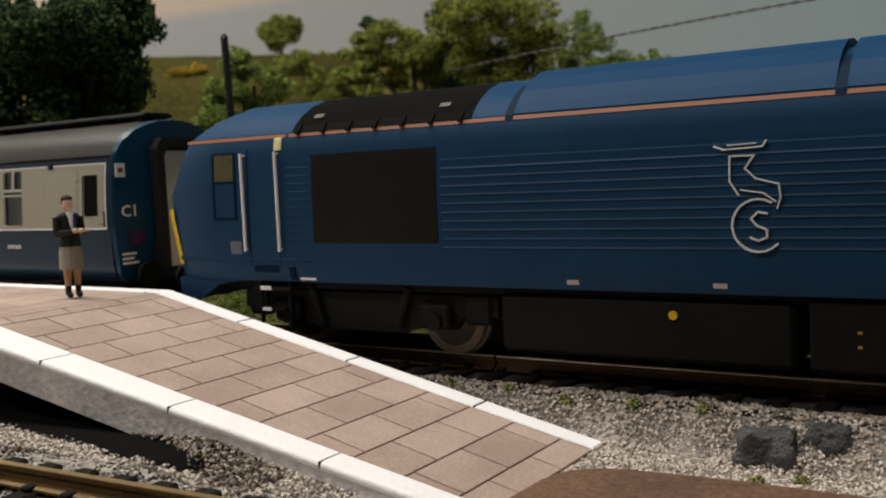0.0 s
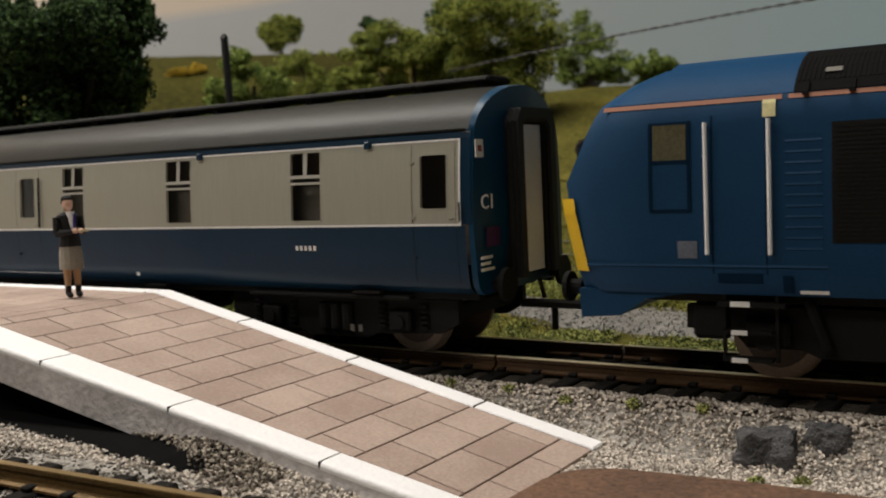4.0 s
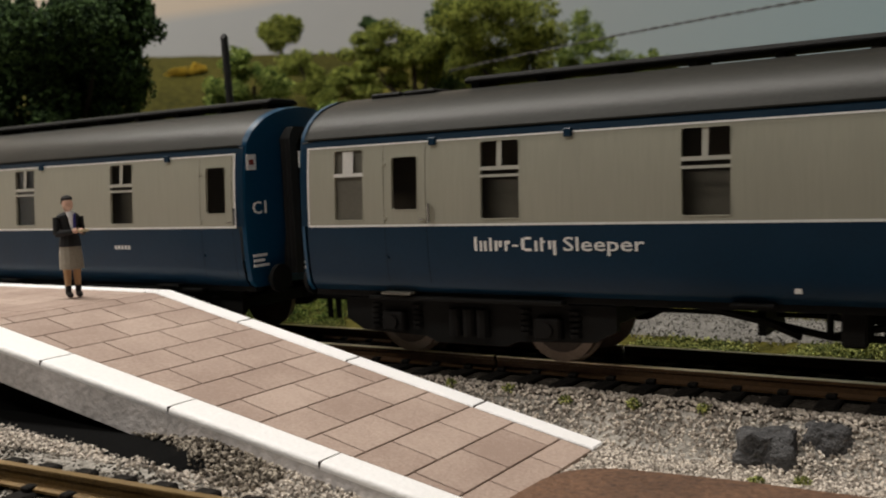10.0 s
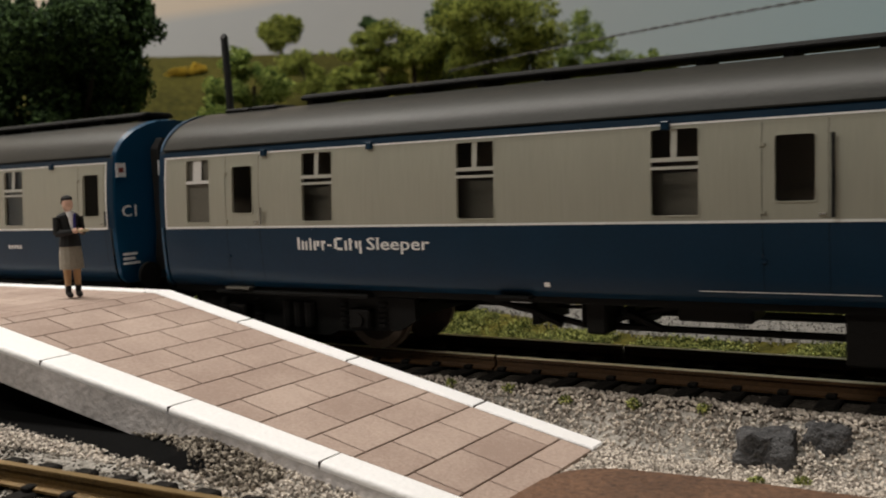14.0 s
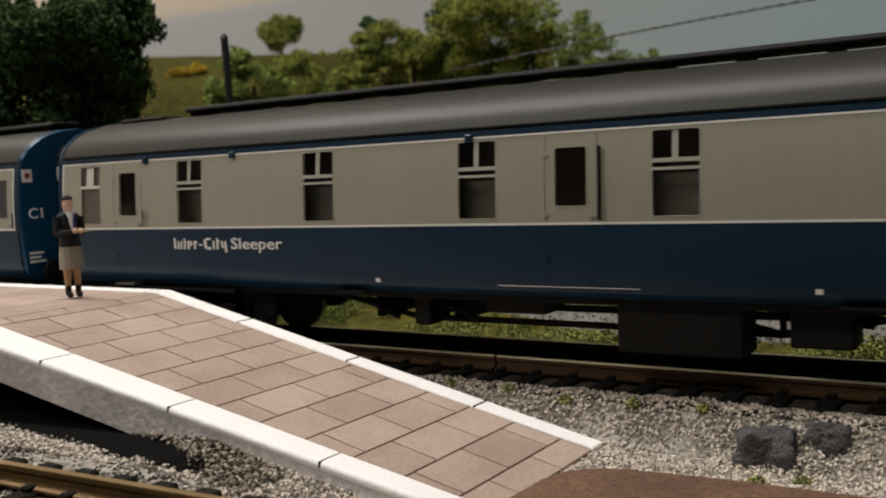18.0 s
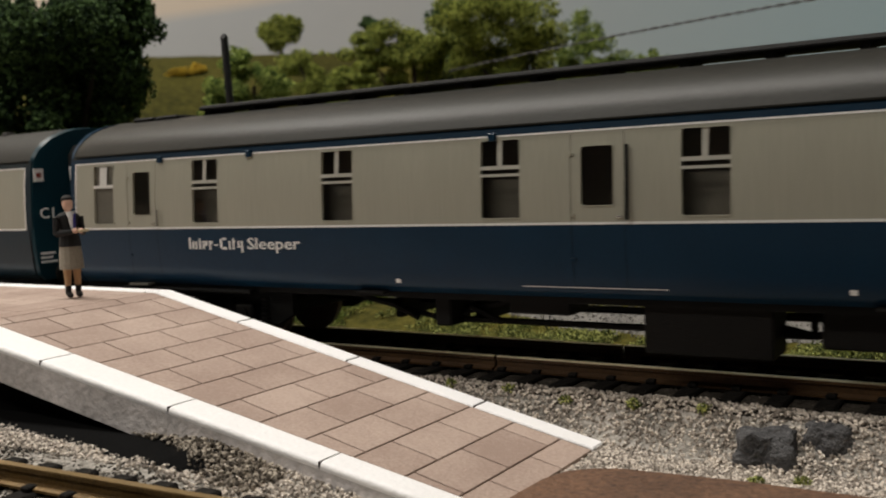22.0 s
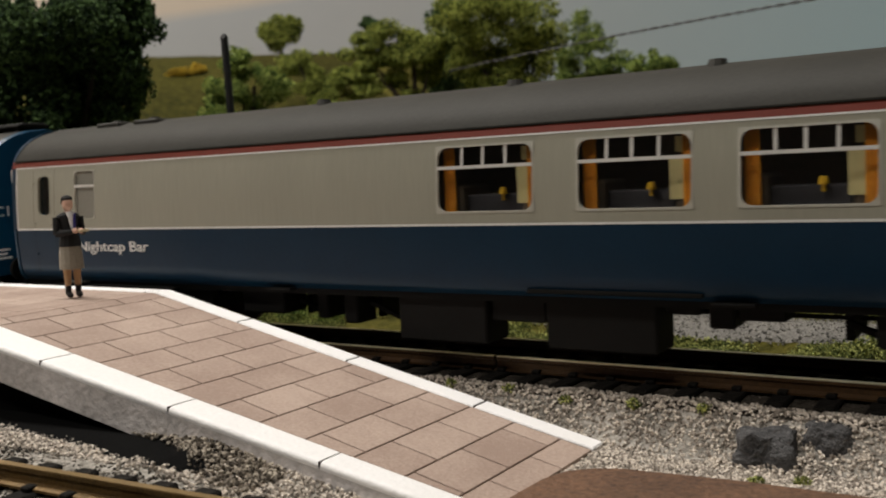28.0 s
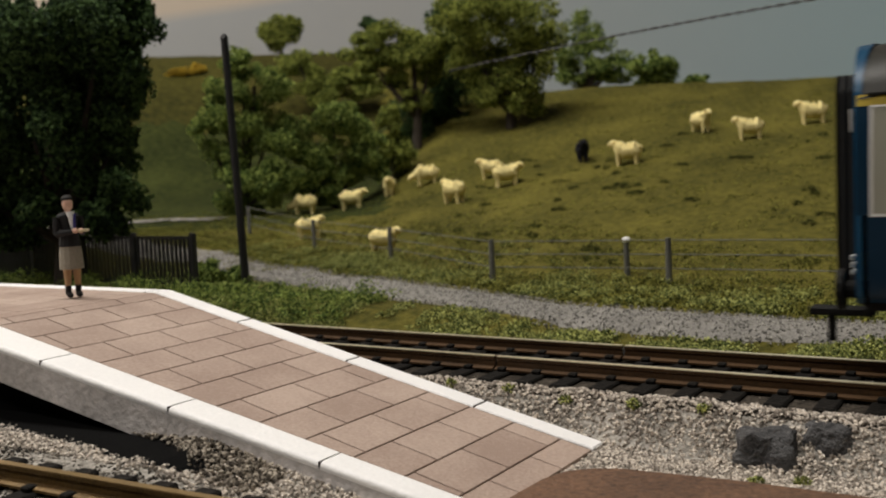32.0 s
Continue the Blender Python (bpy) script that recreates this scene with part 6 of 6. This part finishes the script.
    crown = [(1.262, 3.312)] + crown + [(-y, z) for y, z in crown[::-1][1:]] + [(-1.262, 3.312)]
    for u, v in ((7.94, 11.81), (11.93, 15.4)):
        part("roof_panel", prism(bmesh.new(), crown, u + O, v + O), M["loco_roof"], c, "brighter blue raised roof section")
    for u in (7.88, 11.87):
        st = bmesh.new()
        for side in (-1, 1):
            lpatch(st, u + O - 0.06, u + O + 0.06, 3.24, 3.82, 0.012, side)
        part("roof_joint", st, M["loco_dark"], c, "dark joint between roof panels")
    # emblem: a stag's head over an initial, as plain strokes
    em = bmesh.new()
    X, Z = 10.88 + O, 2.16
    stroke(em, [(X - 0.36, Z + 0.62), (X - 0.25, Z + 0.58), (X, Z + 0.59), (X + 0.2, Z + 0.6), (X + 0.24, Z + 0.66)], 0.04)
    stroke(em, [(X - 0.2, Z + 0.63), (X + 0.12, Z + 0.64)], 0.03)
    stroke(em, [(X + 0.1, Z + 0.5), (X - 0.18, Z + 0.5), (X - 0.18, Z + 0.2), (X - 0.08, Z + 0.04)], 0.035)
    stroke(em, [(X + 0.1, Z + 0.5), (X, Z + 0.35), (X + 0.12, Z + 0.23), (X + 0.38, Z + 0.16), (X + 0.4, Z), (X + 0.36, Z - 0.12)], 0.035)
    stroke(em, [(X - 0.05, Z + 0.1), (X + 0.2, Z + 0.06), (X + 0.34, Z - 0.04)], 0.03)
    arc = [(X + 0.14 + 0.3 * math.cos(math.radians(a)), Z - 0.32 + 0.31 * math.sin(math.radians(a))) for a in range(60, 330, 15)]
    stroke(em, arc, 0.05)
    stroke(em, [(X + 0.24, Z - 0.18), (X + 0.14, Z - 0.16), (X + 0.06, Z - 0.24), (X + 0.12, Z - 0.32), (X + 0.24, Z - 0.37), (X + 0.24, Z - 0.46), (X + 0.14, Z - 0.5), (X + 0.05, Z - 0.46)], 0.045)
    part("emblem", em, M["white_line"], c, "white painted emblem")
    for u in (8.72, 10.56):
        part("notice", lpatch(bmesh.new(), u + O - 0.08, u + O + 0.08, 1.13, 1.19, 0.012), M["label_pink"], c, "small pale notice")
    # underneath
    part("underframe", a_box(-9.3, 9.3, -1.15, 1.15, 0.95, 1.1), M["under"], c)
    part("fuel_tank", a_box(7.6 + O, 11.35 + O, -1.22, 1.22, 0.2, 0.98, 0.06), M["under_brown"], c, "dark brown fuel tank")
    part("battery_box", a_box(11.5 + O, 3.6, -1.24, 1.24, 0.2, 1.04, 0.05), M["under_brown"], c, "dark brown equipment box")
    part("filler_cap", cyl(bmesh.new(), (9.96 + O, -1.2, 0.78), (9.96 + O, -1.25, 0.78), 0.055, seg=14), M["loco_yellow"], c, "round yellow filler cap")
    for z in (0.5, 0.66):
        part("notice", a_box(12.0 + O, 12.05 + O, -1.25, -1.235, z, z + 0.03), M["yellow_line"], c)
    for d in (-1, 1):
        x = d * 6.5
        b = part("bogie", a_box(x - 1.2, x + 1.2, -0.9, 0.9, 0.4, 0.8, 0.05), M["under"], c, "black bogie")
        for s in (-1, 1):
            prof = [(-2.3, 0.62), (-2.3, 0.9), (2.3, 0.9), (2.3, 0.62), (1.75, 0.6), (1.6, 0.42), (1.0, 0.42), (0.8, 0.34), (-0.8, 0.34), (-1.0, 0.42), (-1.6, 0.42), (-1.75, 0.6)]
            part("side_frame", prism(bmesh.new(), [(x + p, q) for p, q in prof], min(s * 0.95, s * 1.1), max(s * 0.95, s * 1.1), "y"), M["under_brown"], b)
            for e in (-1, 1):
                ax = a_box(x + e * 1.35 - 0.25, x + e * 1.35 + 0.25, min(s * 1.08, s * 1.24), max(s * 1.08, s * 1.24), 0.44, 0.78, 0.04)
                cyl(ax, (x + e * 1.35, s * 1.2, 0.55), (x + e * 1.35, s * 1.28, 0.55), 0.13, seg=12)
                part("axle_box", ax, M["under_brown"], b)
                dm = bmesh.new()
                cyl(dm, (x + e * 0.7, s * 1.14, 0.45), (x + e * 0.9, s * 1.14, 1.0), 0.07, seg=8)
                part("damper", dm, M["under"], b)
                sand = a_box(x + e * 2.0 - 0.22, x + e * 2.0 + 0.22, min(s * 0.95, s * 1.15), max(s * 0.95, s * 1.15), 0.5, 0.95, 0.05)
                part("sand_box", sand, M["under"], b)
        for e in (-1, 1):
            wheelset(b, x + e * 1.35, 0.5)
    return c


LOCO = locomotive()

# ---- movement: the train draws past, quickening ----
RUN = [(0.0, -14.026), (1.0, -12.479), (2.0, -10.959), (2.5, -10.166), (3.0, -9.217), (3.5, -8.051), (5.5, -3.2), (6.0, -1.975), (7.0, 0.39), (8.0, 2.82), (8.5, 4.165), (9.0, 5.676),
       (9.5, 7.726), (10.5, 12.081), (11.5, 16.575), (12.0, 18.781), (13.0, 23.159), (14.0, 27.656), (16.5, 39.18), (17.0, 41.385), (18.0, 45.825), (19.0, 50.228), (20.0, 54.8), (20.5, 57.335),
       (21.0, 60.223), (21.5, 63.604), (22.0, 67.006), (23.0, 73.937), (24.0, 80.608), (25.0, 87.074), (25.5, 90.381), (27.5, 103.477), (28.0, 106.829), (28.5, 110.06), (29.0, 114.463), (29.5, 119.583),
       (30.0, 124.15), (30.5, 128.61), (31.0, 132.79), (31.5, 137.36), (32.0, 142.08)]


def run(t):
    """How far the train has come at t, by a smooth curve through RUN."""
    i = max(k for k in range(len(RUN)) if RUN[k][0] <= t + 1e-9)
    i = min(i, len(RUN) - 2)
    (t0, p0), (t1, p1) = RUN[i], RUN[i + 1]
    v = (p1 - p0) / (t1 - t0)
    va = v if i == 0 else (p1 - RUN[i - 1][1]) / (t1 - RUN[i - 1][0])
    vb = v if i + 2 >= len(RUN) else (RUN[i + 2][1] - p0) / (RUN[i + 2][0] - t0)
    h, s = t1 - t0, (t - t0) / (t1 - t0)
    return p0 * (1 + 2 * s) * (1 - s) ** 2 + h * va * s * (1 - s) ** 2 + p1 * s * s * (3 - 2 * s) + h * vb * s * s * (s - 1)


def on_line(x, lift=0.0):
    return pose(x * K, line_y(x) * K, lift * K, 0, 0, SLANT_DEG)


def motions():
    bases = [-20.83 * k for k in range(5)] + [-104.05, -124.56]
    steps = [0.25 * k for k in range(129)]
    for c, b in zip(COACHES, bases):
        walk(c, [(t, on_line(run(t) + b - 9.7, c["lift"])) for t in steps])
    walk(LOCO, [(t, on_line(run(t) + 11.7)) for t in steps])
    # wheels turn as they roll
    fine = [k / 15 for k in range(481)]
    way = [run(t) for t in fine]
    for c in [LOCO] + COACHES:
        for w in [o for o in c.children_recursive if "rad" in o.keys()]:
            r, at = w["rad"], w.location.x / K
            walk(w, [(t, pose(at * K, 0, r * K) @ Matrix.Rotation((s - way[0]) / r, 4, "Y")) for t, s in zip(fine, way)])


motions()
